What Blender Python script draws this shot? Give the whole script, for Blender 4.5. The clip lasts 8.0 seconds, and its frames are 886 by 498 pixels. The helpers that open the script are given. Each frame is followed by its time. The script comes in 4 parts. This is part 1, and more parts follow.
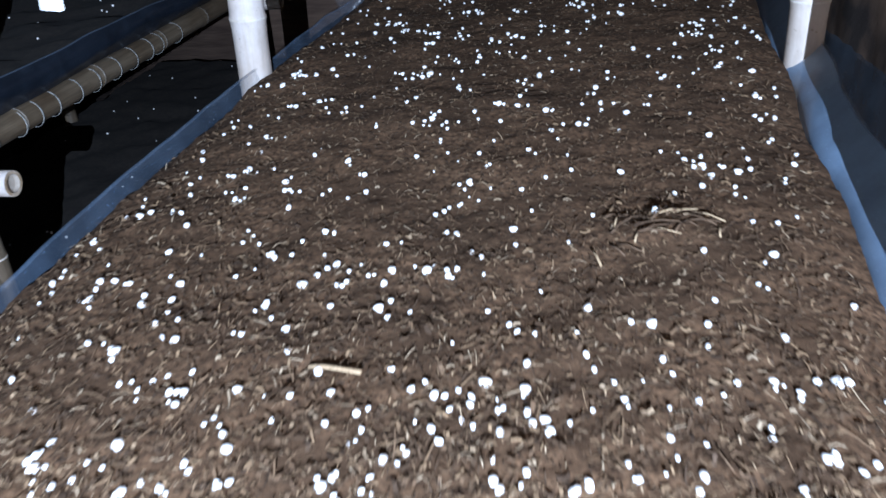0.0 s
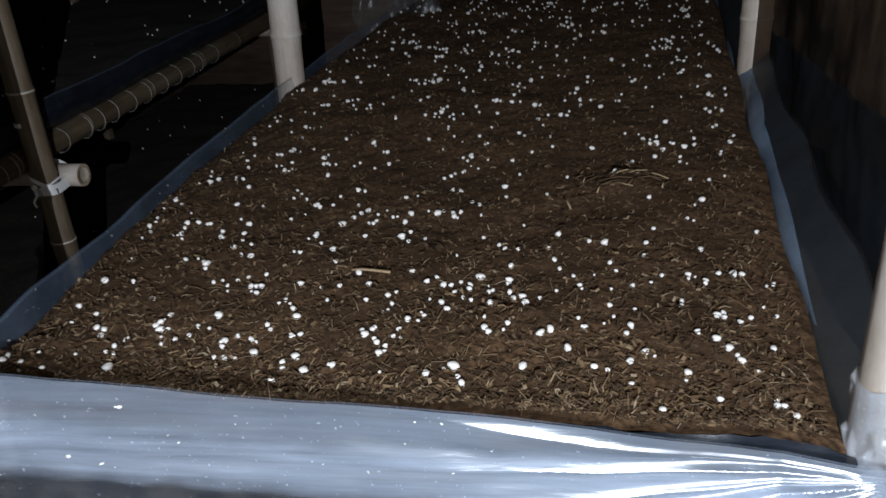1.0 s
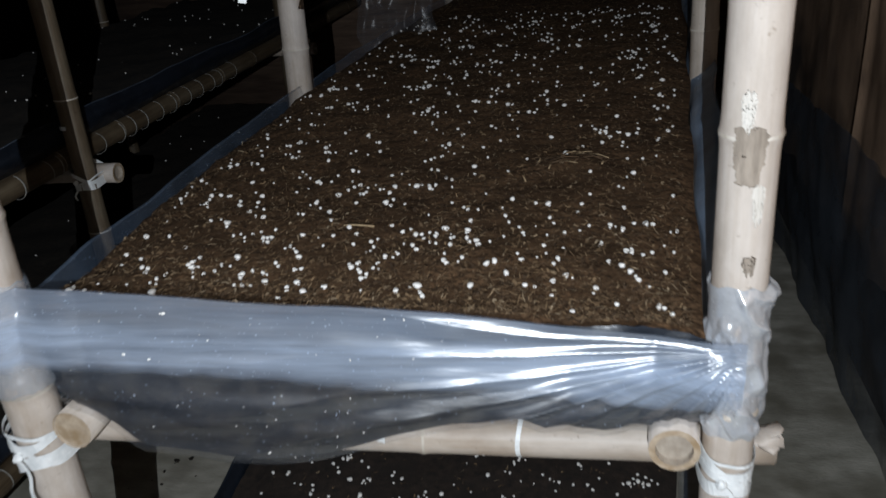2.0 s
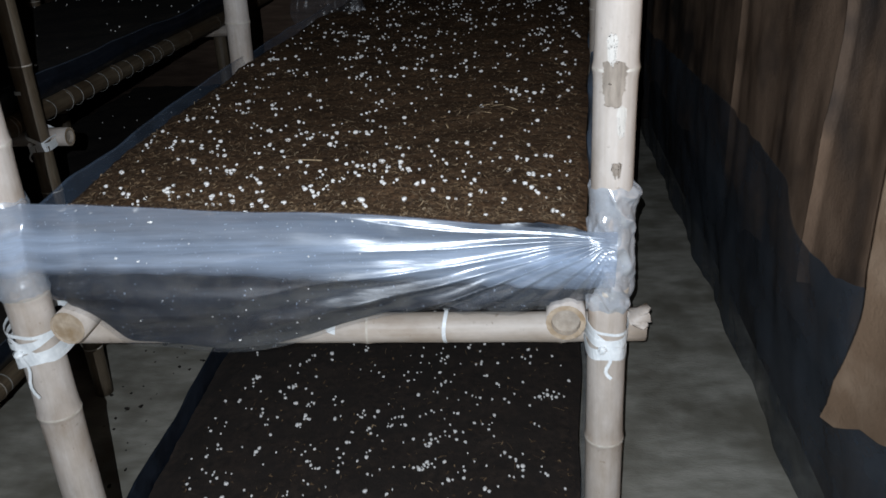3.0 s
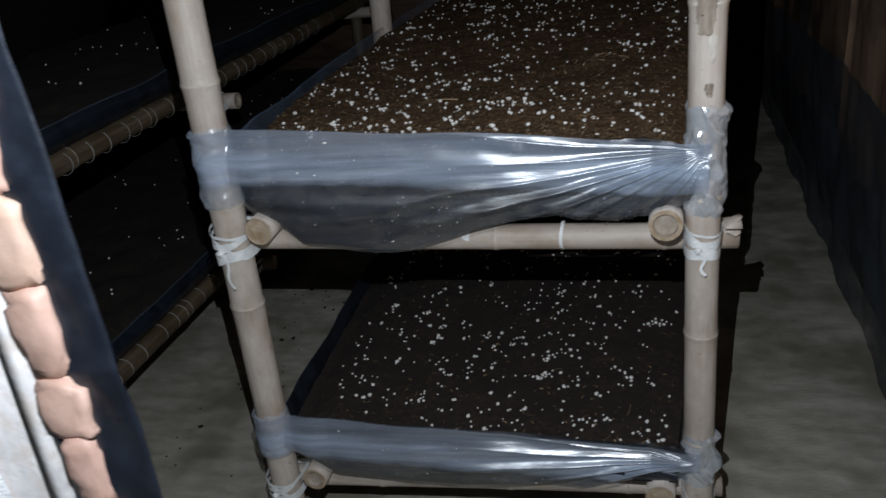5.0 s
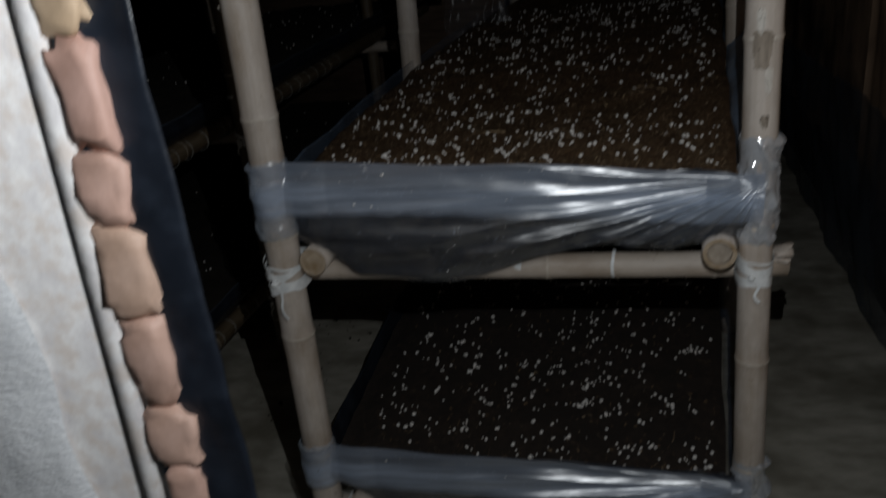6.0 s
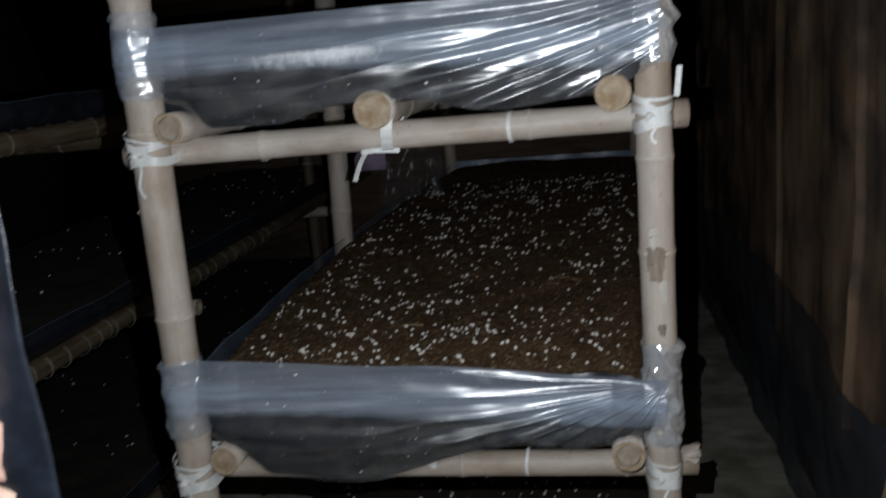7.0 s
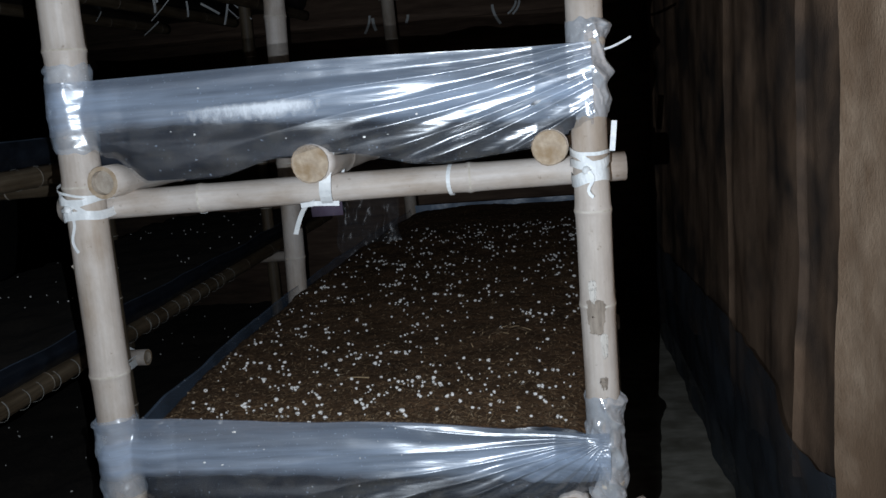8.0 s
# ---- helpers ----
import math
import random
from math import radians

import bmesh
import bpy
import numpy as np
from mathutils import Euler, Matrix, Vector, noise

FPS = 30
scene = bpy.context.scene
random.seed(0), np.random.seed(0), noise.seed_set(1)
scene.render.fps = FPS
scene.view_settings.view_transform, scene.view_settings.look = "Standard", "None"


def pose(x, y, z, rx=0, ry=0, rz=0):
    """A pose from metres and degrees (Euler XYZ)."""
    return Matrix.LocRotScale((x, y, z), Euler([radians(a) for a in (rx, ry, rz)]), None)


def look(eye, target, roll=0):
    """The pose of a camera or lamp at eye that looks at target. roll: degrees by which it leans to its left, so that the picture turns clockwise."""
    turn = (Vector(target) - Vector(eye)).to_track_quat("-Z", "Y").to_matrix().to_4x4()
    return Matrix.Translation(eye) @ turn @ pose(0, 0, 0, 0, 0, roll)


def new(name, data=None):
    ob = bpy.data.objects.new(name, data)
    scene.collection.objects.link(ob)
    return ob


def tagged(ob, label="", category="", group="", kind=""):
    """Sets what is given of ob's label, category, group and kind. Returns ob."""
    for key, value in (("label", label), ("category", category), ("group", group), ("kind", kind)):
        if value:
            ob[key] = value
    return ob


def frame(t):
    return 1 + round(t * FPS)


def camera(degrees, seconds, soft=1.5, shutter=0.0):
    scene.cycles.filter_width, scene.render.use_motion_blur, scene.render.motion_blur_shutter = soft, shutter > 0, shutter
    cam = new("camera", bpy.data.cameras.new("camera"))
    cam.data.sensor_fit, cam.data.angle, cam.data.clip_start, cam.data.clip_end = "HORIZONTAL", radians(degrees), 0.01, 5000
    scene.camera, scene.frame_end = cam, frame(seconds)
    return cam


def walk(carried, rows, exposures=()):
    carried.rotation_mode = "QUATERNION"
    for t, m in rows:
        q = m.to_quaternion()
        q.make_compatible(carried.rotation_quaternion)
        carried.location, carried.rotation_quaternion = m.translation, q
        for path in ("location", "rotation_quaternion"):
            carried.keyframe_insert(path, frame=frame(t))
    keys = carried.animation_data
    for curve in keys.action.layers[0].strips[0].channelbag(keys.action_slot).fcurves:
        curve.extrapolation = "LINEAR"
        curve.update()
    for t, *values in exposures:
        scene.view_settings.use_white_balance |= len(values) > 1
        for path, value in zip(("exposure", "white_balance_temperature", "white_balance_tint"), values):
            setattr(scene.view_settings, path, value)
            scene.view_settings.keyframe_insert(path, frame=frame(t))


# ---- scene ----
cam = camera(57.5, 8.0, soft=1.5, shutter=0.5)
METRES, EYE, TILT, LEAN, TURN = 1.75, 1.65, -29.2, 3.85, 9.0
ROWS = [
    (0.0, 0.0, 0.0, 0.0, 0.0, -0.0, -0.0),
    (0.5, -0.0028, -0.0957, -0.0509, 0.0, 0.66, 0.13),
    (1.0, 0.0004, -0.1691, -0.0765, 0.53, 2.34, -0.11),
    (1.5, 0.0224, -0.2279, -0.097, 1.57, 4.13, -0.1),
    (1.7, 0.0383, -0.2663, -0.1162, 1.73, 4.02, 0.0),
    (2.8, 0.0296, -0.4395, -0.2198, -2.29, 4.57, 0.71),
    (3.0, 0.0303, -0.4704, -0.2332, -3.71, 3.76, 1.07),
    (3.5, 0.0545, -0.531, -0.2588, -3.19, 4.38, 1.19),
    (4.0, 0.0831, -0.586, -0.289, -0.48, 3.8, 0.84),
    (4.4, 0.0770, -0.6160, -0.3090, 3.50, 3.88, 0.38),
    (4.5, 0.0748, -0.6218, -0.3123, 4.63, 3.41, 0.3),
    (4.7, 0.0615, -0.6235, -0.3230, 4.95, 3.24, 0.0),
    (5.8, -0.0773, -0.6448, -0.3535, 3.05, 4.16, 0.76),
    (6.0, -0.0539, -0.6507, -0.3364, 4.21, 5.45, 0.54),
    (6.5, -0.0316, -0.6713, -0.3002, 3.64, 11.24, 0.71),
    (7.0, -0.0051, -0.6779, -0.2686, 0.82, 15.38, 0.95),
    (7.5, 0.0168, -0.6802, -0.2541, -0.87, 18.06, 1.6),
    (8.0, 0.0293, -0.6752, -0.2521, -1.12, 18.13, 1.84),
]
# (seconds, stops): the phone's own brightening and darkening
EXPOSURES = [(0.0, 2.5, 5000, 11), (0.5, 1.9, 5400, 12), (1.0, 0.45, 6150, 11), (1.5, 0.1, 6300, 10), (3.0, 0.1, 6000, 10), (4.5, 0.15, 6050, 10),
             (5.8, -1.95, 6500, 10), (6.5, -1.9, 6650, 10), (7.0, -1.1, 6450, 10), (7.5, -0.65, 6050, 9), (8.0, -0.6, 5950, 9)]
walk(cam, [(t, pose(0, 0, EYE, TILT, LEAN, TURN) @ pose(METRES * x, METRES * y, METRES * z, 90 + pitch, roll, yaw)) for t, x, y, z, yaw, pitch, roll in ROWS], EXPOSURES)

# ---- light: a dark shed, lit by one torch behind the camera's way ----
world = bpy.data.worlds.new("world")
scene.world = world
world.use_nodes = True
world.node_tree.nodes["Background"].inputs[0].default_value = (0.5, 0.6, 0.8, 1)
world.node_tree.nodes["Background"].inputs[1].default_value = 0.01
torch_data = bpy.data.lights.new("torch", "SPOT")
torch_data.energy, torch_data.color = 110, (0.90, 0.955, 1.0)
torch_data.spot_size, torch_data.spot_blend, torch_data.shadow_soft_size = radians(170), 0.4, 0.0
torch = new("torch", torch_data)
torch.matrix_world = look((0.17, -1.03, 1.78), (-0.05, 0.9, 1.10))

# ---- small helpers ----
rng = np.random.default_rng(7)
PLACE = {}


def smooth(me, on=True):
    me.polygons.foreach_set("use_smooth", [on] * len(me.polygons))
    return me


def mesh_of(bm, name, mats):
    me = bpy.data.meshes.new(name)
    bm.to_mesh(me)
    bm.free()
    for m in mats if isinstance(mats, (list, tuple)) else [mats]:
        me.materials.append(m)
    return smooth(me, me.materials[0].name != "white_raffia")


def put_part(name, me, parent, m=None, label=""):
    """Links a mesh as one part under its thing; m is its place in the world."""
    ob = new(name, me)
    m = m or Matrix()
    ob.parent = parent
    ob.matrix_parent_inverse = PLACE[parent.name].inverted()
    ob.matrix_basis = m
    PLACE[ob.name] = m
    return tagged(ob, label)


def part(name, bm, material, parent, label="", m=None):
    return put_part(name, mesh_of(bm, name, material), parent, m, label)


def thing(name, at, label, category, group="", kind=""):
    ob = new(name)
    ob.empty_display_size = 0.1
    ob.location = at
    PLACE[ob.name] = Matrix.Translation(at)
    return tagged(ob, label, category, group, kind)


def solid(name, bm, material, label, category, group="", kind="", m=None):
    ob = new(name, mesh_of(bm, name, material))
    ob.matrix_basis = m or Matrix()
    PLACE[ob.name] = m or Matrix()
    return tagged(ob, label, category, group, kind)


def box(bm, lo, hi, bevel=0.0):
    v = bmesh.ops.create_cube(bm, size=1)["verts"]
    bmesh.ops.transform(bm, matrix=Matrix.LocRotScale([(a + b) / 2 for a, b in zip(lo, hi)], None, [b - a for a, b in zip(lo, hi)]), verts=v)
    if bevel:
        bmesh.ops.bevel(bm, geom=list({e for w in v for e in w.link_edges}), offset=bevel, segments=2, affect="EDGES")
    return bm


def grid_mesh(name, nu, nv, f, material, thick=0.0):
    """A sheet of nu by nv cells through the points f(u, v), u and v from 0 to 1."""
    us, vs = np.linspace(0, 1, nu + 1), np.linspace(0, 1, nv + 1)
    pts = [f(u, v) for v in vs for u in us]
    w = nu + 1
    faces = [(j * w + i, j * w + i + 1, (j + 1) * w + i + 1, (j + 1) * w + i) for j in range(nv) for i in range(nu)]
    if thick:
        n = len(pts)
        pts = pts + [tuple(Vector(p) + Vector((0, thick, 0))) for p in pts]
        faces += [tuple(n + k for k in reversed(q)) for q in faces]
        rim = [(i, i + 1) for i in range(nu)] + [(nv * w + i + 1, nv * w + i) for i in range(nu)]
        rim += [((j + 1) * w, j * w) for j in range(nv)] + [(j * w + nu, (j + 1) * w + nu) for j in range(nv)]
        faces += [(b, a, n + a, n + b) for a, b in rim]
    me = bpy.data.meshes.new(name)
    me.from_pydata(pts, [], faces)
    me.materials.append(material)
    return smooth(me)


def along(a, b):
    """The pose whose z axis runs from a to b, at a."""
    a, b = Vector(a), Vector(b)
    return Matrix.Translation(a) @ (b - a).to_track_quat("Z", "Y").to_matrix().to_4x4()


def fbm(x, y, z=0.0, octaves=3):
    return sum(noise.noise(Vector((x * 2 ** k, y * 2 ** k, z * 2 ** k + 7.3 * k))) / 2 ** k for k in range(octaves))


def profile(pairs, x):
    """Smooth height over x through a few (x, value) pairs."""
    for (x0, a), (x1, b) in zip(pairs, pairs[1:]):
        if x <= x1 or (x1, b) == pairs[-1]:
            s = min(max((x - x0) / (x1 - x0), 0), 1)
            return a + (b - a) * (3 * s * s - 2 * s ** 3)


# ---- materials ----
def nodes_of(name):
    m = bpy.data.materials.new(name)
    m.use_nodes = True
    nt = m.node_tree
    return m, nt, nt.nodes["Principled BSDF"], nt.nodes["Material Output"]


def add(nt, kind, **values):
    n = nt.nodes.new(kind)
    for k, v in values.items():
        n.inputs[k.replace("_", " ")].default_value = v
    return n


def ramp(nt, fac, stops):
    r = nt.nodes.new("ShaderNodeValToRGB")
    e = r.color_ramp.elements
    while len(e) < len(stops):
        e.new(0.5)
    for k, (p, c) in enumerate(stops):
        e[k].position = p
        e[k].color = (*c, 1) if len(c) == 3 else c
    nt.links.new(fac, r.inputs[0])
    return r.outputs[0]


def tex(nt, scale, detail=4, stretch=(1, 1, 1), coord="Object", rough=0.55):
    c = nt.nodes.new("ShaderNodeTexCoord")
    mp = nt.nodes.new("ShaderNodeMapping")
    mp.inputs["Scale"].default_value = stretch
    nt.links.new(c.outputs[coord], mp.inputs[0])
    n = add(nt, "ShaderNodeTexNoise", Scale=scale, Detail=detail, Roughness=rough)
    nt.links.new(mp.outputs[0], n.inputs["Vector"])
    return n.outputs["Fac"]


def blend(nt, fac, a, b, kind="MIX"):
    x = nt.nodes.new("ShaderNodeMix")
    x.data_type, x.blend_type = "RGBA", kind
    for socket, v in ((x.inputs[0], fac), (x.inputs[6], a), (x.inputs[7], b)):
        if isinstance(v, (int, float)):
            socket.default_value = v
        elif isinstance(v, tuple):
            socket.default_value = (*v, 1)
        else:
            nt.links.new(v, socket)
    return x.outputs[2]


def bump(nt, bsdf, height, strength, distance):
    b = add(nt, "ShaderNodeBump", Strength=strength, Distance=distance)
    nt.links.new(height, b.inputs["Height"])
    nt.links.new(b.outputs[0], bsdf.inputs["Normal"])


def plain(name, dark, light, scale, rough=0.8, relief=0.002, stretch=(1, 1, 1), blot=None, blot_scale=3.0, spec=0.5, fine=None):
    m, nt, p, _ = nodes_of(name)
    f = tex(nt, scale, 5, stretch)
    col = ramp(nt, f, [(0.3, dark), (0.7, light)])
    if blot:
        g = ramp(nt, tex(nt, blot_scale, 3), [(0.45, (0, 0, 0)), (0.65, (1, 1, 1))])
        col = blend(nt, g, col, blot)
    nt.links.new(col, p.inputs["Base Color"])
    p.inputs["Roughness"].default_value = rough
    p.inputs["Specular IOR Level"].default_value = spec
    bump(nt, p, tex(nt, fine or scale * 3, 5, stretch), 0.6, relief)
    return m


def bamboo_material(name, dark, mid, light):
    m, nt, p, _ = nodes_of(name)
    fibre = tex(nt, 14, 6, (6, 6, 0.3), rough=0.7)
    col = ramp(nt, fibre, [(0.28, dark), (0.5, mid), (0.72, light)])
    blotch = ramp(nt, tex(nt, 9, 5, (1, 1, 0.55)), [(0.46, (1, 1, 1)), (0.66, (0.66, 0.58, 0.49))])
    col = blend(nt, 0.8, col, blotch, "MULTIPLY")
    stain = ramp(nt, tex(nt, 3.5, 6, (2, 2, 1), rough=0.7), [(0.38, (0.74, 0.72, 0.70)), (0.58, (1, 1, 1))])
    col = blend(nt, 0.85, col, stain, "MULTIPLY")
    speck = ramp(nt, tex(nt, 70, 3), [(0.66, (1, 1, 1)), (0.74, (0.45, 0.38, 0.3))])
    col = blend(nt, 0.6, col, speck, "MULTIPLY")
    info = nt.nodes.new("ShaderNodeObjectInfo")
    tone = ramp(nt, info.outputs["Random"], [(0.0, (0.84, 0.8, 0.74)), (1.0, (1.0, 1.0, 1.0))])
    col = blend(nt, 1.0, col, tone, "MULTIPLY")
    nt.links.new(col, p.inputs["Base Color"])
    p.inputs["Roughness"].default_value = 0.55
    bump(nt, p, fibre, 0.15, 0.0015)
    return m


def sheet_material(name, tint, low, high, scale, gloss=0.10, rough=0.2, stretch=(1, 1, 1), crumple=0.004, mist_glint=False):
    """Thin polythene: part clear, part milky with damp, with a sheen."""
    m, nt, p, out = nodes_of(name)
    nt.nodes.remove(p)
    clear = nt.nodes.new("ShaderNodeBsdfTransparent")
    milk = nt.nodes.new("ShaderNodeBsdfDiffuse")
    milk.inputs[0].default_value = (*tint, 1)
    back = nt.nodes.new("ShaderNodeBsdfTranslucent")
    back.inputs[0].default_value = (*tint, 1)
    sheen = nt.nodes.new("ShaderNodeBsdfGlossy")
    sheen.inputs["Roughness"].default_value = rough
    both, veil, full = (nt.nodes.new("ShaderNodeMixShader") for _ in range(3))
    both.inputs[0].default_value = 0.25
    nt.links.new(milk.outputs[0], both.inputs[1])
    nt.links.new(back.outputs[0], both.inputs[2])
    f = ramp(nt, tex(nt, scale, 6, stretch, rough=0.65), [(0.3, (low,) * 3), (0.7, (high,) * 3)])
    if mist_glint:
        # damp mist and painted fold highlights share a band below the folded top edge (the mesh's own z = 0)
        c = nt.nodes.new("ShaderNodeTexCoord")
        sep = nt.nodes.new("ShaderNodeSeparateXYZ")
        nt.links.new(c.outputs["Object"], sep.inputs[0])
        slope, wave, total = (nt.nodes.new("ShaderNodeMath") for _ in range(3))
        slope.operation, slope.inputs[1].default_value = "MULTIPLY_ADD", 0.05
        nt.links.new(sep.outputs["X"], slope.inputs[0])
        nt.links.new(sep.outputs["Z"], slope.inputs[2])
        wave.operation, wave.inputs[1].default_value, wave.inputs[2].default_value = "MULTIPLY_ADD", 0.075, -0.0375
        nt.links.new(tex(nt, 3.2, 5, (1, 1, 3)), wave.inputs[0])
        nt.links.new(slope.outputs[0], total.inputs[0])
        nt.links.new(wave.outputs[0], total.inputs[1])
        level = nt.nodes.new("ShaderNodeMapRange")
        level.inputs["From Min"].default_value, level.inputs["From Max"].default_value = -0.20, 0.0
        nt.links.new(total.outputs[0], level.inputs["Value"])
        # values raised beyond the mist to paint the broad highlights of the folds
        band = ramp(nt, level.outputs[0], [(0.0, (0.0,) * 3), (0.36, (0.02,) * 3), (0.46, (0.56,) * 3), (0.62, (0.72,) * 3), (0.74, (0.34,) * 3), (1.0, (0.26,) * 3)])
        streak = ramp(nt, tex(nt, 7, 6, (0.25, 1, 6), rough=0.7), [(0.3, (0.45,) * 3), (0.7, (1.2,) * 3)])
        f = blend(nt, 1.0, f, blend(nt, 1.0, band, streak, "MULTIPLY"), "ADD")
    drops = ramp(nt, tex(nt, 190, 2), [(0.68, (0, 0, 0)), (0.74, (0.5, 0.5, 0.5))])
    f = blend(nt, 1.0, f, drops, "ADD")
    nt.links.new(f, veil.inputs[0])
    nt.links.new(clear.outputs[0], veil.inputs[1])
    nt.links.new(both.outputs[0], veil.inputs[2])
    full.inputs[0].default_value = gloss
    nt.links.new(veil.outputs[0], full.inputs[1])
    nt.links.new(sheen.outputs[0], full.inputs[2])
    b = add(nt, "ShaderNodeBump", Strength=0.7, Distance=crumple)
    nt.links.new(tex(nt, 26, 4, stretch), b.inputs["Height"])
    nt.links.new(b.outputs[0], sheen.inputs["Normal"])
    nt.links.new(full.outputs[0], out.inputs["Surface"])
    return m


def island_material(name, stops, rough=0.8):
    m, nt, p, _ = nodes_of(name)
    g = nt.nodes.new("ShaderNodeNewGeometry")
    col = ramp(nt, g.outputs["Random Per Island"], stops)
    col = blend(nt, 0.5, col, ramp(nt, tex(nt, 160, 3), [(0.3, (0.5, 0.5, 0.5)), (0.7, (1, 1, 1))]), "MULTIPLY")
    nt.links.new(col, p.inputs["Base Color"])
    p.inputs["Roughness"].default_value = rough
    return m


BAMBOO = bamboo_material("pale_bamboo", (0.55, 0.485, 0.42), (0.62, 0.56, 0.51), (0.67, 0.62, 0.58))
# darker bamboo: light falloff over the aisle is painted into the colour
BAMBOO_DIM = bamboo_material("dimmed_bamboo", (0.08, 0.058, 0.036), (0.145, 0.112, 0.074), (0.21, 0.17, 0.118))
NODE = plain("bamboo_node", (0.40, 0.34, 0.26), (0.66, 0.61, 0.54), 40, 0.7)
CUT = plain("cut_bamboo", (0.34, 0.26, 0.18), (0.50, 0.40, 0.29), 90, 0.85, 0.001, blot=(0.30, 0.21, 0.12), blot_scale=30)
HOLLOW = plain("bamboo_hollow", (0.28, 0.23, 0.18), (0.44, 0.38, 0.31), 60, 0.9)
PLASTIC = sheet_material("clear_polythene", (0.58, 0.69, 0.87), 0.0, 0.07, 6, 0.20, 0.30, (0.5, 1, 4), crumple=0.0012, mist_glint=True)
PLASTIC_FLAP = sheet_material("misted_polythene", (0.50, 0.60, 0.78), 0.05, 0.25, 6, 0.06, 0.3, (0.5, 1, 6))
PLASTIC_WRAP = sheet_material("crumpled_polythene", (0.88, 0.92, 0.98), 0.45, 0.92, 16, 0.40, 0.17, crumple=0.0010)
PLASTIC_CLEAR = sheet_material("thin_clear_polythene", (0.5, 0.56, 0.66), 0.02, 0.09, 6, 0.03, 0.3)
PLASTIC_WRAP_THIN = sheet_material("thin_crumpled_polythene", (0.74, 0.84, 0.97), 0.15, 0.42, 16, 0.07, 0.32, crumple=0.0010)
# darker, thinner copy of the side polythene, with light falloff in its tint
PLASTIC_DIM = sheet_material("dimmed_blue_polythene", (0.22, 0.30, 0.43), 0.10, 0.28, 7, 0.05, 0.4)
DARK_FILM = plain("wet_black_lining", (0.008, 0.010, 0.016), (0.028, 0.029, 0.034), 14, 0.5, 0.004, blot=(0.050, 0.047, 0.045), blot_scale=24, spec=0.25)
PLASTIC_SIDE = sheet_material("blue_grey_polythene", (0.34, 0.46, 0.64), 0.55, 0.9, 7, 0.07, 0.35)
DAMP, nt, p, out = nodes_of("damp_residue")
nt.nodes.remove(p)
# a soft-edged white bloom that frays into specks and short drips
parts = nt.nodes.new("ShaderNodeSeparateXYZ")
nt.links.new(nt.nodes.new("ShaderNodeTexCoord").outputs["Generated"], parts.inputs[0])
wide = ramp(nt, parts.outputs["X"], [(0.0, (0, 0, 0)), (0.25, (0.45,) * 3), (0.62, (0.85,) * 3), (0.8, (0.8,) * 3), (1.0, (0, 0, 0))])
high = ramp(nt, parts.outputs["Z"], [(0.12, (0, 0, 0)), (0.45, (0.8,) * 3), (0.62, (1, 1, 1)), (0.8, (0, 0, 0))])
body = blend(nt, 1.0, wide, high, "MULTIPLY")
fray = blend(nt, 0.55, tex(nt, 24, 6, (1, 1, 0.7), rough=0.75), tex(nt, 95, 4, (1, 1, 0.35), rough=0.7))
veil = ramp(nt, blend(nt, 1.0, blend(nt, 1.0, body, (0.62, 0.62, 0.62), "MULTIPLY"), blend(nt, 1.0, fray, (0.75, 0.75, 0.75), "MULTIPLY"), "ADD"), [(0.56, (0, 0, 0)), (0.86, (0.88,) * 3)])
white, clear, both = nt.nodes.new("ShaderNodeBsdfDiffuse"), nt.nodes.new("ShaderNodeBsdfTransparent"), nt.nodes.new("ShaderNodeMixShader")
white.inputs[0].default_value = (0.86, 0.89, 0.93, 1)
nt.links.new(veil, both.inputs[0])
nt.links.new(clear.outputs[0], both.inputs[1])
nt.links.new(white.outputs[0], both.inputs[2])
nt.links.new(both.outputs[0], out.inputs["Surface"])
TWINE = plain("white_raffia", (0.66, 0.68, 0.68), (0.86, 0.87, 0.86), 60, 0.45, 0.001)
BLACK_SHEET = plain("black_polythene", (0.006, 0.008, 0.012), (0.015, 0.019, 0.028), 7, 0.34, 0.004, blot=(0.017, 0.022, 0.032), blot_scale=18)
COMPOST = plain("compost", (0.023, 0.0125, 0.0065), (0.175, 0.103, 0.055), 120, 0.95, 0.0025, blot=(0.062, 0.036, 0.019), blot_scale=9, spec=0.15, fine=140)
# darker copy of the compost: the lowest tier's shade is put into its colour
COMPOST_SHADE = plain("shaded_compost", (0.009, 0.006, 0.0045), (0.034, 0.022, 0.015), 55, 0.9, 0.003, blot=(0.016, 0.011, 0.008), blot_scale=9, fine=140)
FIBRE = island_material("straw_fibre", [(0.0, (0.05, 0.028, 0.013)), (0.6, (0.14, 0.084, 0.042)), (0.9, (0.29, 0.19, 0.10)), (1.0, (0.44, 0.34, 0.22))])
CHIP = plain("pale_wood", (0.28, 0.19, 0.10), (0.46, 0.34, 0.20), 60, 0.8, 0.001, (8, 1, 1))
MUSHROOM = plain("white_mushroom", (0.86, 0.82, 0.77), (0.93, 0.91, 0.87), 300, 0.55, 0.0004)
CONCRETE = plain("damp_concrete", (0.30, 0.28, 0.225), (0.54, 0.505, 0.43), 7, 0.8, 0.003, (1, 2.5, 1), blot=(0.22, 0.20, 0.155), blot_scale=3.5, fine=60)
# dim copy of the white raffia, falloff across the aisle put into its colour
TWINE_DIM = plain("dimmed_raffia", (0.26, 0.25, 0.22), (0.42, 0.41, 0.38), 60, 0.6, 0.001)
# compost with the torch's falloff across the aisle painted into its colour
COMPOST_DIM = plain("dimmed_compost", (0.009, 0.0065, 0.005), (0.030, 0.023, 0.016), 60, 0.9)
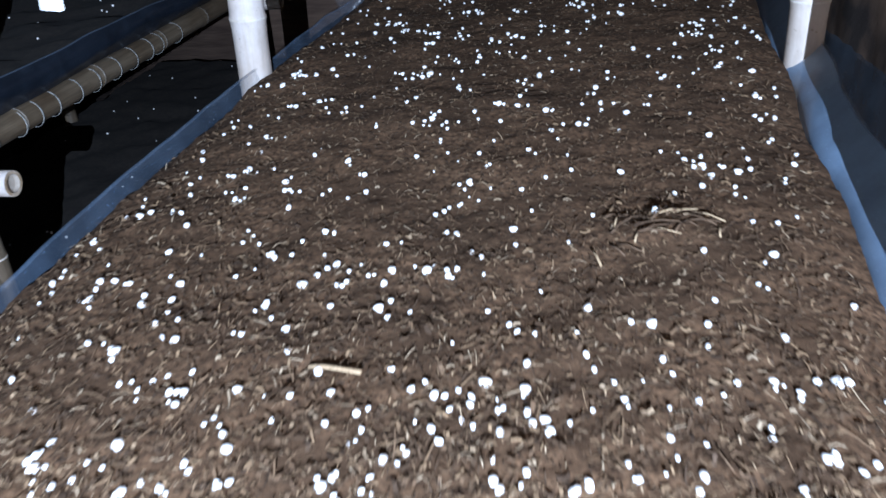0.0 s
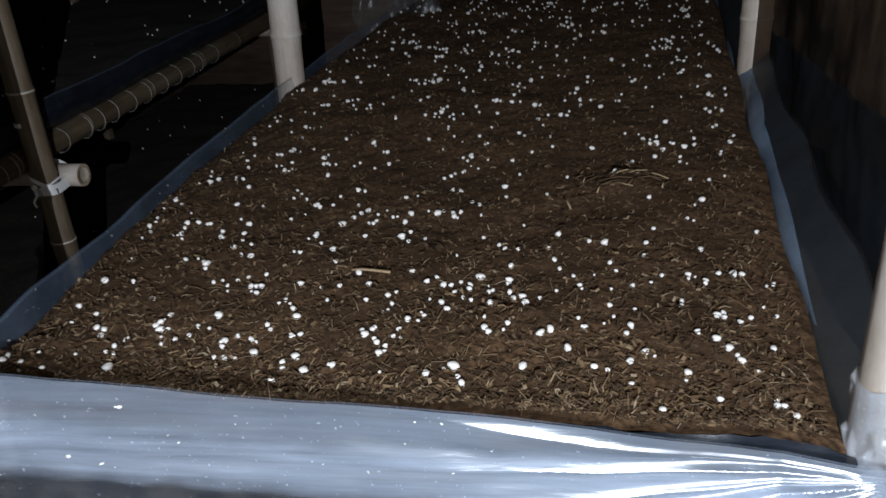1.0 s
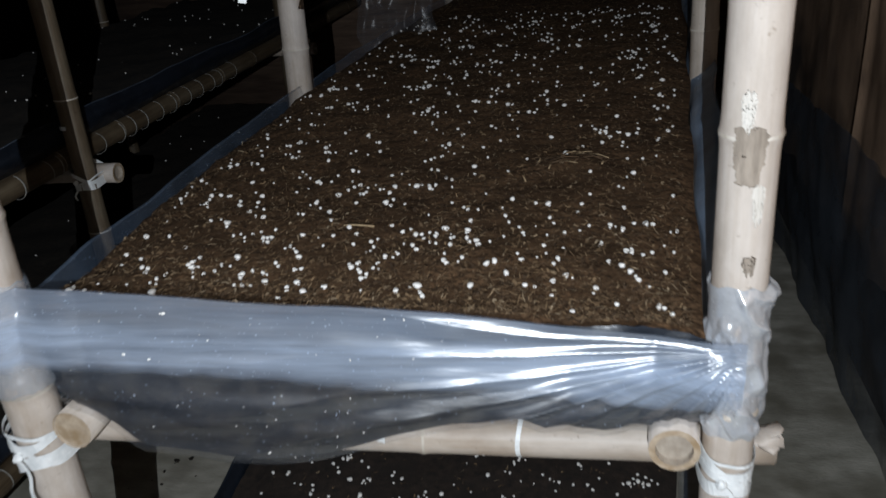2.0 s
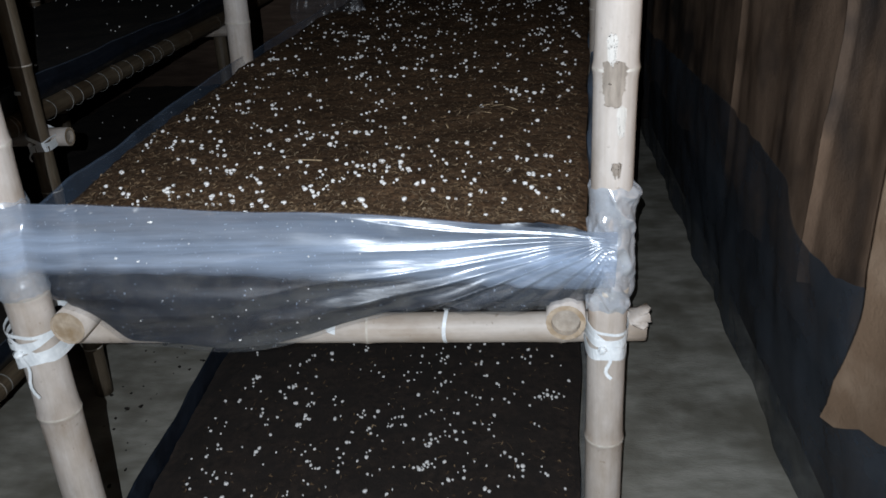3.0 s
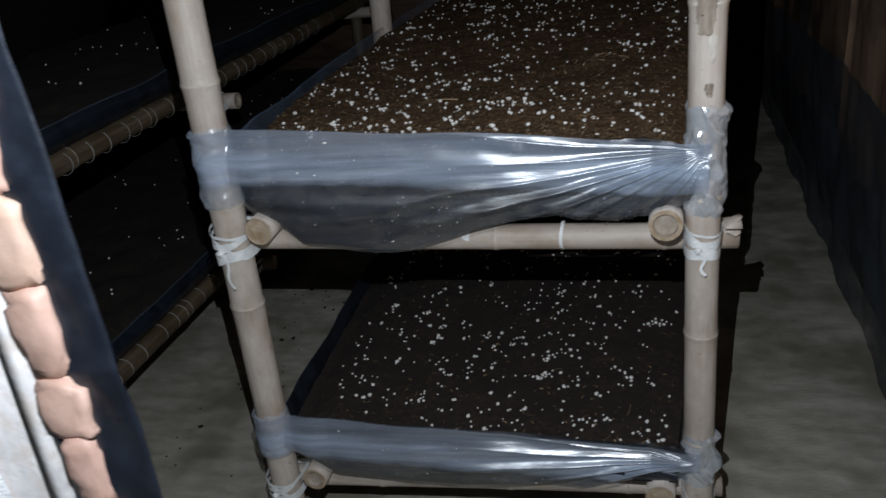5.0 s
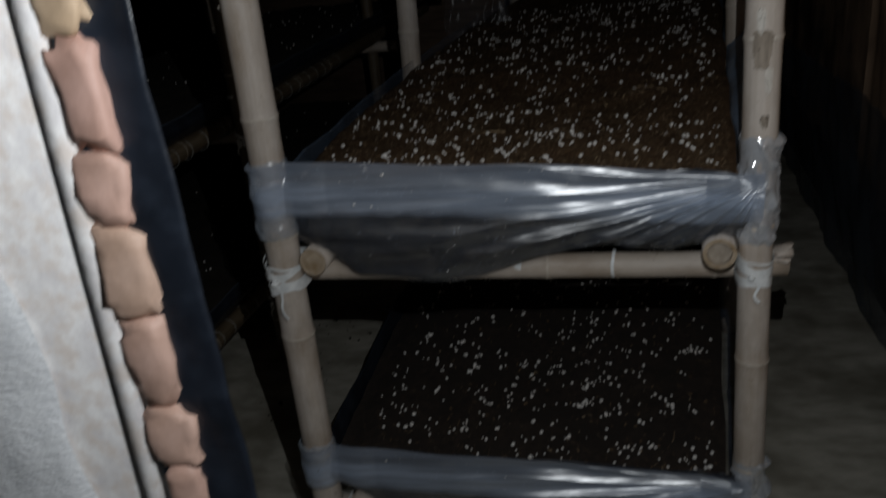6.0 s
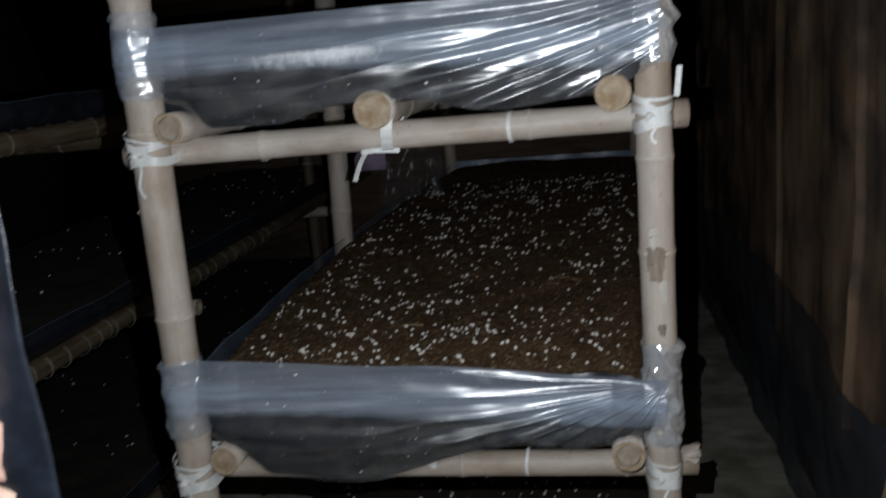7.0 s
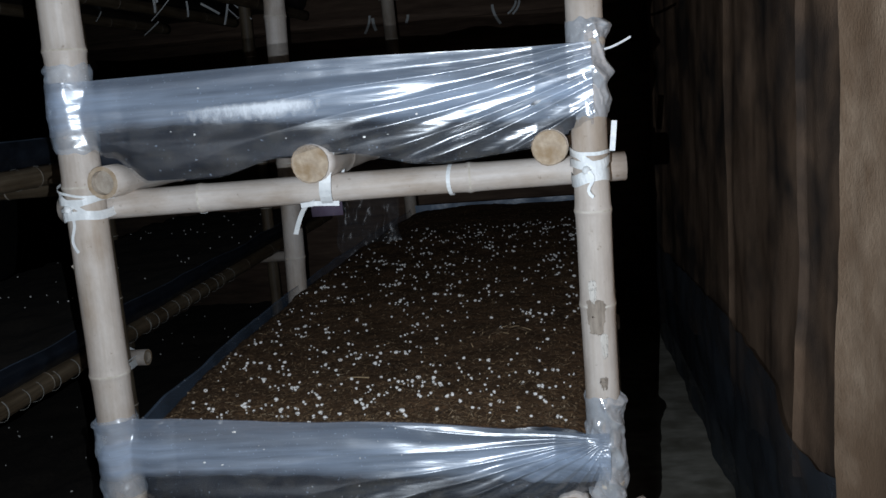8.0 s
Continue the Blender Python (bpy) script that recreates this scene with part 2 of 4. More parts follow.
BROWN = plain("brown_felt", (0.29, 0.195, 0.125), (0.52, 0.38, 0.265), 11, 0.95, 0.004, (1, 1.3, 0.8), blot=(0.25, 0.165, 0.105), blot_scale=4.0, spec=0.15, fine=120)
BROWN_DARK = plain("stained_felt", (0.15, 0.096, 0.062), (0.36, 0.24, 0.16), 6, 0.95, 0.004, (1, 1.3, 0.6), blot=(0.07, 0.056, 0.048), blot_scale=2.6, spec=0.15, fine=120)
GREY_SHEET = sheet_material("dusty_dark_sheet", (0.105, 0.124, 0.152), 0.30, 0.95, 2.6, 0.05, 0.4, crumple=0.003)
WALL_DARK = plain("dark_wall", (0.02, 0.016, 0.013), (0.05, 0.04, 0.03), 5, 0.9, 0.004)
BOARD = plain("dark_board", (0.11, 0.07, 0.05), (0.24, 0.16, 0.11), 8, 0.85, 0.003, (0.5, 4, 4))
PLASTER = plain("mottled_white_panel", (0.66, 0.63, 0.63), (0.91, 0.89, 0.87), 38, 0.6, 0.002, (1, 1, 0.75), blot=(0.70, 0.63, 0.58), blot_scale=34)
CLOTH = plain("white_quilted_cloth", (0.78, 0.79, 0.81), (0.92, 0.93, 0.94), 40, 0.9, 0.006, (1, 1, 2), fine=90)
FOAM, nt, p, _ = nodes_of("foam")
hue = ramp(nt, nt.nodes.new("ShaderNodeObjectInfo").outputs["Random"], [(0.0, (0.60, 0.36, 0.31)), (0.55, (0.64, 0.44, 0.35)), (1.0, (0.66, 0.53, 0.32))])
nt.links.new(blend(nt, 0.7, hue, ramp(nt, tex(nt, 22, 4), [(0.3, (0.72, 0.66, 0.6)), (0.7, (1, 1, 1))]), "MULTIPLY"), p.inputs["Base Color"])
p.inputs["Roughness"].default_value = 0.6
bump(nt, p, tex(nt, 60, 4), 0.4, 0.003)
LILAC = plain("lilac_card", (0.42, 0.32, 0.48), (0.52, 0.42, 0.58), 20, 0.5)

# ---- the shed: floor, walls, ceiling ----
X_LEFT, X_RIGHT, Y_BACK, Y_DOOR, Y_REAR, HIGH = -3.2, 1.04, 4.7, -0.56, -3.2, 2.75
bm = bmesh.new()
bmesh.ops.create_grid(bm, x_segments=70, y_segments=120, size=0.5)
for v in bm.verts:
    v.co = Vector((X_LEFT - 0.1 + (v.co.x + 0.5) * (X_RIGHT - X_LEFT + 0.2), Y_REAR - 0.1 + (v.co.y + 0.5) * (Y_BACK - Y_REAR + 0.2), 0))
    v.co.z = 0.004 * fbm(v.co.x * 2, v.co.y * 2) - 0.003
floor = solid("floor", bm, CONCRETE, "damp grey concrete floor with dark stains", "floor", kind="structure")

for name, lo, hi, material in (
    ("wall_west", (X_LEFT - 0.1, Y_REAR, -0.02), (X_LEFT, Y_BACK, HIGH), WALL_DARK),
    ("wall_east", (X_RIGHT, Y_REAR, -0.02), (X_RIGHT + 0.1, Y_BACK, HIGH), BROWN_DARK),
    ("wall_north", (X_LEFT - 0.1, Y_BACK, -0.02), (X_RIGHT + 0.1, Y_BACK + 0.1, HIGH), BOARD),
    ("wall_south", (X_LEFT - 0.1, Y_REAR - 0.1, -0.02), (X_RIGHT + 0.1, Y_REAR, HIGH), WALL_DARK),
    ("ceiling", (X_LEFT - 0.1, Y_REAR - 0.1, HIGH), (X_RIGHT + 0.1, Y_BACK + 0.1, HIGH + 0.1), WALL_DARK),
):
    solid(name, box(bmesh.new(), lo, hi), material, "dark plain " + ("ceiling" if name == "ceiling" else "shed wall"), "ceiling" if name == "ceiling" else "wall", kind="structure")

# the doorway wall with its white panel, trim, foam seal and black sheet
LEAN_EDGE = Matrix(((1, 0, 0.05, -0.05 * 1.7), (0, 1, 0, 0), (0, 0, 1, 0), (0, 0, 0, 1)))


def leaning(bm):
    """The doorway edge is out of plumb."""
    bm.transform(LEAN_EDGE)
    return bm


door_wall = solid("wall_doorway", leaning(box(bmesh.new(), (X_LEFT, Y_DOOR, 0), (-0.468, Y_DOOR + 0.07, HIGH), 0.002)), PLASTER, "mottled white panel wall beside the doorway", "wall", kind="structure")
part("trim", leaning(box(bmesh.new(), (-0.497, Y_DOOR - 0.0032, 0), (-0.469, Y_DOOR - 0.0005, HIGH), 0.0012)), PLASTER, door_wall, "white trim strip with a groove")
bead_z = 0.03
for k in range(22):
    tall, wide, push = rng.uniform(0.085, 0.138), rng.uniform(0.025, 0.036), rng.uniform(-0.004, 0.004)
    z0 = bead_z
    bead_z += tall * rng.uniform(0.93, 1.03)
    bm = bmesh.new()
    bmesh.ops.create_icosphere(bm, subdivisions=3, radius=1)
    for v in bm.verts:
        d = v.co.copy()
        v.co = Vector((math.copysign(abs(d.x) ** 0.5, d.x) * wide, math.copysign(abs(d.y) ** 0.8, d.y) * 0.022, math.copysign(abs(d.z) ** 0.5, d.z) * tall * 0.5)) * (1 + 0.30 * fbm(d.x * 1.2 + 9 * k, d.y * 1.2, d.z * 2.2) + 0.05 * fbm(d.x * 6, d.y * 6 + k, d.z * 8))
    part("foam_bead", bm, FOAM, door_wall, m=Matrix.Translation((-0.447 + push + 0.022 * (z0 + tall / 2 - 1.7), Y_DOOR + 0.012, z0 + tall / 2)))

drape = thing("door_cloth", (-0.9, Y_DOOR, 0), "rumpled white quilted cloth hung over the door panel", "cloth")


def cloth_at(u, v):
    z = 0.02 + 2.3 * v
    edge = -0.526 - 0.06 * z + 0.006 * math.sin(z * 21)
    x = X_LEFT + 0.3 + (edge - X_LEFT - 0.3) * u ** 0.45
    return (x, Y_DOOR - 0.012 - 0.02 * min(1, (1 - u) * 14) ** 0.6 - 0.009 * fbm(x * 7, z * 5, 3), z)


put_part("cloth", grid_mesh("cloth", 90, 120, cloth_at, CLOTH), drape)


def black_edge(u, v):
    z = 0.0 + 2.6 * v
    edge = -0.372 + 0.016 * max(0, z - 1.5) + 0.006 * fbm(z * 3.1, 2, 1) + 0.003 * fbm(z * 14, 5, 1)
    x = -0.462 + 0.05 * (z - 1.7) + (edge + 0.462 - 0.05 * (z - 1.7)) * u
    return (x, Y_DOOR + 0.004 + 0.006 * u + 0.006 * fbm(x * 14, z * 6, 2), z)


sheet = thing("door_sheet", (-0.42, Y_DOOR + 0.06, 0), "black plastic sheet lining the doorway edge", "plastic sheet")
put_part("sheet", grid_mesh("sheet", 14, 150, black_edge, BLACK_SHEET, 0.002), sheet)

# the east wall's hanging layers of felt, and the dusty sheet along its foot


def felt(name, y0, y1, x_at, z0, material, label, seed, wave, rise=0.0):
    """A felt hanging from y0 to y1; rise: metres by which its lower edge climbs for each metre away from y0."""
    def at(u, v):
        low_z = z0 + rise * min(abs(y1 - y0) * u, 0.9)
        z = low_z + (HIGH - 0.02 - low_z) * v
        e = 0.014 * fbm(z * 2.2, seed, 1) + 0.006 * fbm(z * 11, seed, 4)
        y = y0 + (y1 - y0) * u + (e + (0.08 * max(0, 1 - (z - low_z) / 0.30) if rise else 0)) * (1 - u)
        low = 0.05 * fbm(y * 5, seed, 2) * max(0, 1 - 6 * v)
        curl = 0.02 * max(0, 1 - u * 40)
        return (x_at + wave * math.sin(y * 13 + seed) + 0.016 * fbm(y * 4, z * 1.1, seed) - curl, y, z + low)

    t = thing(name, (x_at, (y0 + y1) / 2, z0), label, "wall lining", "felt layers on the wall")
    put_part("felt", grid_mesh("felt", 60, 70, at, material), t)
    return t


felt("felt_sheet", 0.545, -1.6, 0.872, 0.53, BROWN, "fuzzy brown felt lining with a torn edge", 3.1, 0.004, 0.45)
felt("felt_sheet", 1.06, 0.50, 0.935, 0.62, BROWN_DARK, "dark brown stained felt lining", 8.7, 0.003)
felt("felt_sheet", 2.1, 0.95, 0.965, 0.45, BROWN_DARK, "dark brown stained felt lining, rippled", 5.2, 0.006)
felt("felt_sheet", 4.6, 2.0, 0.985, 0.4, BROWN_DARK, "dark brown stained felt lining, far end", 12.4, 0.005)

FOOT = [(-1.6, 0.95), (0.1, 0.93), (0.5, 0.88), (0.70, 0.82), (0.85, 0.78), (1.0, 0.775), (1.23, 0.87), (1.9, 0.86), (3.0, 0.78), (4.6, 0.7)]


def foot_at(u, v):
    y = -1.6 + 6.2 * u
    top = profile(FOOT, y) + 0.016 * fbm(y * 7, 1, 4)
    z = 0.004 + top * v
    x = 0.975 + 0.02 * fbm(y * 3, z * 3, 6) - 0.085 * v ** 0.5 * min(1, max(0.35, (y - 0.35) / 0.4)) * (1 - 0.3 * min(1, max(0, (y - 0.8) / 1.2)))
    return (x + 0.035 * max(0, 0.08 - v) * 10 * -1 * 0.5, y, z)


foot = thing("wall_foot_sheet", (0.95, 1.5, 0), "dusty dark grey plastic sheet along the foot of the wall", "plastic sheet")
put_part("sheet", grid_mesh("foot_sheet", 220, 26, foot_at, GREY_SHEET), foot)

# battens and torn scraps on the north wall
for z in (2.02, 2.36):
    batten = thing("batten", (-1.0, Y_BACK - 0.02, z), "dark wooden batten across the back wall", "batten", "battens on the back wall")
    part("rail", box(bmesh.new(), (X_LEFT, Y_BACK - 0.045, z - 0.035), (X_RIGHT, Y_BACK - 0.001, z + 0.035), 0.004), BOARD, batten)


# ---- bamboo ----
def bamboo_mesh(length, r, seed, solid_end=False, dimmed=False, bow=0.006, pitch=0.34, bend=(0.0, 0.0), rings=()):
    """A culm along z with raised nodes, a slight bow and cut ends."""
    g = np.random.default_rng(seed)
    nodes_at, z = [], g.uniform(0.06, pitch)
    while z < length - 0.03:
        nodes_at.append(z)
        z += pitch * g.uniform(0.75, 1.2)
    nodes_at = list(rings) or nodes_at
    zs = sorted({0.0, length, *np.linspace(0, length, max(3, int(length / 0.05)))} | {n + d for n in nodes_at for d in (-0.012, -0.005, -0.001, 0.003, 0.008, 0.016)})
    zs = [z for z in zs if 0 <= z <= length]
    seg, pts, faces, kind = 18, [], [], []
    phase = g.uniform(0, 6.28)
    for z in zs:
        bulge = sum(0.055 * math.exp(-((z - n) / 0.005) ** 2) + 0.035 * math.exp(-((z - n) / 0.02) ** 2) for n in nodes_at)
        cx, cy = bow * math.sin(3.1 * z / length + phase) + bend[0] * math.sin(math.pi * z / length), bow * math.sin(2.2 * z / length + 2 * phase) + bend[1] * math.sin(math.pi * z / length)
        for i in range(seg):
            a = 2 * math.pi * i / seg
            rr = r * (1 + bulge + 0.025 * noise.noise(Vector((math.cos(a) * 1.3 + seed, math.sin(a) * 1.3, z * 4))))
            pts.append((cx + rr * math.cos(a), cy + rr * math.sin(a), z))
    for j in range(len(zs) - 1):
        mid = (zs[j] + zs[j + 1]) / 2
        ring = any(-0.0012 < mid - n < 0.0035 for n in nodes_at)
        for i in range(seg):
            k = (i + 1) % seg
            faces.append((j * seg + i, j * seg + k, (j + 1) * seg + k, (j + 1) * seg + i))
            kind.append(1 if ring else 0)
    for end, flip in ((0, True), (len(zs) - 1, False)):
        base, sign = end * seg, 1 if flip else -1
        rings = [base]
        wall, deep = (0.97, 0.002) if solid_end else (0.74, 0.0)
        c = np.mean(pts[base:base + seg], axis=0)
        for f, d in ((wall, deep), (wall - 0.03, 0.012 if not solid_end else 0.003)):
            rings.append(len(pts))
            pts += [tuple(c + (np.array(p) - c) * f + np.array((0, 0, sign * d))) for p in pts[base:base + seg]]
        for n, (a, b) in enumerate(zip(rings, rings[1:])):
            for i in range(seg):
                k = (i + 1) % seg
                q = (a + i, a + k, b + k, b + i)
                faces.append(tuple(reversed(q)) if flip else q)
                kind.append(2 if n == 0 else 3)
        q = [rings[-1] + i for i in range(seg)]
        faces.append(tuple(reversed(q)) if flip else tuple(q))
        kind.append(2 if solid_end else 3)
    me = bpy.data.meshes.new("bamboo")
    me.from_pydata(pts, [], faces)
    for m in (BAMBOO_DIM if dimmed else BAMBOO, NODE, CUT, HOLLOW):
        me.materials.append(m)
    me.polygons.foreach_set("material_index", kind)
    smooth(me)
    me.polygons.foreach_set("use_smooth", [k < 2 for k in kind])
    return me


def pole(name, a, b, r, seed, parent, bend=0.0, **more):
    """A culm from a to b; bend: metres by which its middle stands off towards +x."""
    length = (Vector(b) - Vector(a)).length
    m = along(a, b)
    off = m.to_3x3().inverted() @ Vector((bend, 0, 0))
    return put_part(name, bamboo_mesh(length, r, seed, bend=(off.x, off.y), **more), parent, m)


def ribbon(points, width, across=(0, 0, 1), thick=0.0012):
    """A flat band through the points, as a bmesh."""
    bm = bmesh.new()
    rows = []
    pts = [Vector(p) for p in points]
    for i, p in enumerate(pts):
        t = (pts[min(i + 1, len(pts) - 1)] - pts[max(i - 1, 0)]).normalized()
        s = Vector(across) - t * t.dot(Vector(across))
        s = s.normalized() * width / 2
        n = t.cross(s).normalized() * thick / 2
        rows.append([bm.verts.new(p + s * a + n * b) for a, b in ((-1, -1), (1, -1), (1, 1), (-1, 1))])
    for a, b in zip(rows, rows[1:]):
        for i in range(4):
            k = (i + 1) % 4
            bm.faces.new((a[i], a[k], b[k], b[i]))
    bm.faces.new(rows[0])
    bm.faces.new(rows[-1][::-1])
    bmesh.ops.recalc_face_normals(bm, faces=bm.faces[:])
    return bm


def loop_points(c, r, axis, n=22, wob=0.0, seed=0.0, squash=1.0):
    c, axis = Vector(c), Vector(axis).normalized()
    u = axis.orthogonal().normalized()
    w = axis.cross(u)
    return [c + (u * math.cos(a) + w * math.sin(a) * squash) * r + axis * wob * math.sin(a * 2 + seed) for a in np.linspace(0, 2 * math.pi, n)]


def lashing(parent, c, r_post, r_beam, beam_y, seed, tail=0.09, bands=5):
    """White raffia round a post and the beam behind it, with a knot and a loose end."""
    x, y, z = c
    g = np.random.default_rng(seed)
    mid = (x, (y + beam_y) / 2, z)
    deep = abs(beam_y - y) / 2 + max(r_post, r_beam)
    for k in range(bands):
        tilt = (0.1, -0.6, 0.45, 0.0, -0.25)[k] + g.uniform(-0.15, 0.15)
        rise = (-0.016, 0.006, 0.0, 0.014, 0.034)[k] + g.uniform(-0.005, 0.005)
        pts = []
        for a in np.linspace(0, 2 * math.pi, 34):
            ca, sa = math.cos(a), math.sin(a)
            hug = 0.55
            px = math.copysign(abs(ca) ** hug, ca) * (r_post + 0.0025 + 0.0006 * k)
            py = math.copysign(abs(sa) ** (hug + 0.25), sa) * (deep + 0.0015 + 0.0006 * k)
            pts.append(Vector((x + px, mid[1] + py, z + rise + tilt * px + 0.003 * math.sin(3 * a + k))))
        last = part("tie", ribbon(pts, (0.021, 0.011, 0.006, 0.014, 0.006)[k] * g.uniform(0.8, 1.2), thick=0.0005), TWINE, parent, "white raffia tie")
    bm = bmesh.new()
    bmesh.ops.create_icosphere(bm, subdivisions=2, radius=0.008)
    for v in bm.verts:
        v.co *= 1 + 0.3 * fbm(v.co.x * 120, v.co.y * 120, v.co.z * 120 + seed)
    front = y - r_post - 0.006
    part("knot", bm, TWINE, last, "white raffia knot", Matrix.Translation((x - 0.01, front, z)))
    sway = g.uniform(-0.03, 0.03)
    part("tie_end", ribbon([(x - 0.01 + sway * s + 0.008 * math.sin(6 * s), front - 0.004 - 0.01 * s, z - tail * s) for s in np.linspace(0, 1, 9)], 0.006, (1, 0, 0.3), 0.0006), TWINE, last, "loose white raffia end")


# ---- the main rack ----
POST_Y = (0.31, 1.69, 3.45)


def right_post_x(z):
    """Where the front right-hand post's axis stands at a height."""
    return 0.350 - 0.003 * z - 0.012 * math.sin(1.16 * z)


rack = thing("growing_rack", (-0.18, 0.31, 0), "tall growing rack of pale bamboo poles lashed with white raffia", "rack")
left_post = pole("post", (-0.728, 0.303, 0), (-0.640, 0.303, 2.70), 0.039, 11, rack, bow=0.002, bend=-0.008)
right_post = pole("post", (0.350, 0.345, 0), (0.342, 0.345, 2.70), 0.034, 25, rack, bow=0.0, bend=-0.012, rings=(0.12, 0.41, 0.70, 1.02, 1.398, 1.585, 1.90, 2.20, 2.50))
pole("post", (-0.790, 1.69, 0), (-0.665, 1.69, 2.70), 0.038, 31, rack)
pole("post", (0.448, 1.69, 0), (0.418, 1.69, 2.70), 0.035, 47, rack, pitch=0.22)
pole("post", (-0.545, 3.45, 0), (-0.60, 3.45, 2.70), 0.036, 53, rack)
pole("post", (0.50, 3.45, 0), (0.50, 3.45, 2.70), 0.036, 59, rack)
TIERS = (0.20, 0.92, 1.657, 2.39)
for n, z in enumerate(TIERS):
    for k, y in enumerate(POST_Y):
        a, b = ((-0.76, 0.405) if n != 1 else (-0.755, 0.412)) if k == 0 else ((-0.80, 0.48) if k == 1 else (-0.66, 0.60))
        yb = y + 0.073
        skew = 0.024 if k == 0 else 0.0
        sag = 0.022 if (n, k) == (1, 0) else 0.0
        pole("crossbeam", (a, yb - skew - 0.008, z + 0.2 * sag), (b, yb + skew + 0.016, z - sag), 0.029, 100 + 10 * n + k, rack, bow=0.003)
        for j, xp in enumerate(((-0.705, 0.334), (-0.735, 0.415), (-0.57, 0.5))[k]):
            if k == 0:
                xp = (-0.728 + 0.0326 * z - 0.008 * math.sin(1.16 * z)) if j == 0 else right_post_x(z)
                lashing(rack, (xp, 0.303 if j == 0 else 0.345, z + 0.01 - (0.7 * sag if j == 1 else 0)), 0.0425 if j == 0 else 0.034, 0.029, 0.373 if j == 0 else 0.416, 10 * n + k + j, 0.085 if j == 0 else 0.05)
    for j, (x0, x1, r) in enumerate(((-0.612, -0.50, 0.0325), (-0.201, -0.09, 0.038), (0.262, 0.42, 0.034))):
        if n in (0, 1) and j == 1:
            x0 = -0.19
        front = (0.268, 0.285, 0.300)[j] if (n == 2 or j != 1) else 0.37
        pole("rail", (x0, front, z + 0.029 + r - (0.010 if (n, j) == (1, 2) else 0)), (x1, 3.55, z + 0.029 + r), r, 200 + 10 * n + j, rack, solid_end=((j != 0 or n == 1) and (n, j) != (1, 2)), bow=0.006)
# the raffia that holds the middle rail, with its long loose end
for k in range(2):
    pts = [(-0.185 + 0.05 * math.cos(a) * 0.2 + 0.012 * k, 0.365 + 0.055 * math.sin(a), 1.69 + 0.062 * math.cos(a)) for a in np.linspace(0, 2 * math.pi, 26)]
    part("tie", ribbon(pts, 0.012, (1, 0, 0)), TWINE, rack, "white raffia tie")
part("tie", ribbon([(-0.245, 0.345, 1.632), (-0.215, 0.342, 1.635), (-0.165, 0.343, 1.632)], 0.010, (0, 0, 1)), TWINE, rack, "flat white raffia end")
part("tie_end", ribbon([(-0.22 - 0.062 * s ** 0.7, 0.352 + 0.05 * s, 1.64 - 0.075 * s ** 1.2) for s in np.linspace(0, 1, 10)], 0.010, (1, 0, 0.4)), TWINE, rack, "long loose raffia end")
part("tie_end", ribbon([(0.372 + 0.006 * s, 0.30, 1.70 + 0.055 * s) for s in np.linspace(0, 1, 6)], 0.010, (1, 0, 0)), TWINE, rack, "raffia end standing up")

part("tie_end", ribbon([(0.368 + 0.048 * q, 0.33, 1.884 + 0.018 * q ** 1.4) for q in np.linspace(0, 1, 6)], 0.004, (0, 0.4, 1)), TWINE, rack, "loose raffia end poking out")
# the middle front crossbeam's outer end is split, with a curl of skin
part("split_skin", ribbon([(0.396 + 0.004 * math.sin(5 * a), 0.385 + 0.018 * math.cos(a), 0.932 + 0.020 * math.sin(a)) for a in np.linspace(-1.4, 3.0, 14)], 0.034, (1, 0, 0.25), 0.003), BAMBOO, rack, "curl of split bamboo skin")


# ---- compost beds ----
def bed_left(y):
    return profile([(0.3, -0.690), (1.2, -0.712), (1.7, -0.70), (2.6, -0.64), (3.5, -0.555)], y)


def bed_right(y):
    return profile([(0.3, 0.296), (0.7, 0.322), (1.2, 0.355), (1.7, 0.395), (2.6, 0.46), (3.5, 0.50)], y)


BED_OUT = {1: 0.035}


def bed_height(x, y, seed):
    h = 0.012 * fbm(x * 2.6, y * 2.6, seed, 2) + 0.005 * fbm(x * 11, y * 11, seed + 3, 2) + 0.0034 * fbm(x * 45, y * 45, seed + 6, 2)
    edge = min(x - bed_left(y), bed_right(y) - x)
    heap = 0.016 * math.exp(-((x - 0.10) / 0.065) ** 2 - ((y - 0.93) / 0.05) ** 2) if seed == 2 else 0
    return h + heap - 0.022 * math.exp(-max(edge, 0) / 0.05)


def make_bed(z, seed, label, nu=120, nv=330, deep=0.15):
    t = thing("compost_bed", (-0.2, 1.9, z - 0.12), label, "compost bed", "compost beds on the rack")

    def at(u, v):
        y = 0.325 + 3.12 * v ** 1.25
        x = bed_left(y) - BED_OUT.get(seed, 0) + (bed_right(y) - bed_left(y) + BED_OUT.get(seed, 0)) * u
        return (x, y, z + bed_height(x, y, seed))

    put_part("compost", grid_mesh("compost", nu, nv, at, COMPOST_SHADE if seed == 1 else COMPOST), t)

    def face(u, v):
        x = -0.69 + 0.985 * u
        top = z + bed_height(x, 0.325, seed)
        return (x, 0.325 - 0.012 * math.sin(v * 3.1) + 0.006 * fbm(x * 14, v * 3, seed), z - deep + (top - z + deep) * v)

    put_part("lining", grid_mesh("lining", 90, 16, face, BLACK_SHEET), t, label="black plastic lining")

    def under(u, v):
        y = 0.325 + 3.12 * v
        return (bed_left(y) + (bed_right(y) - bed_left(y)) * u, y, z - deep - 0.006 * abs(math.sin(u * 9)))

    put_part("underlay", grid_mesh("underlay", 20, 30, under, BLACK_SHEET), t, label="black plastic underlay")
    return t


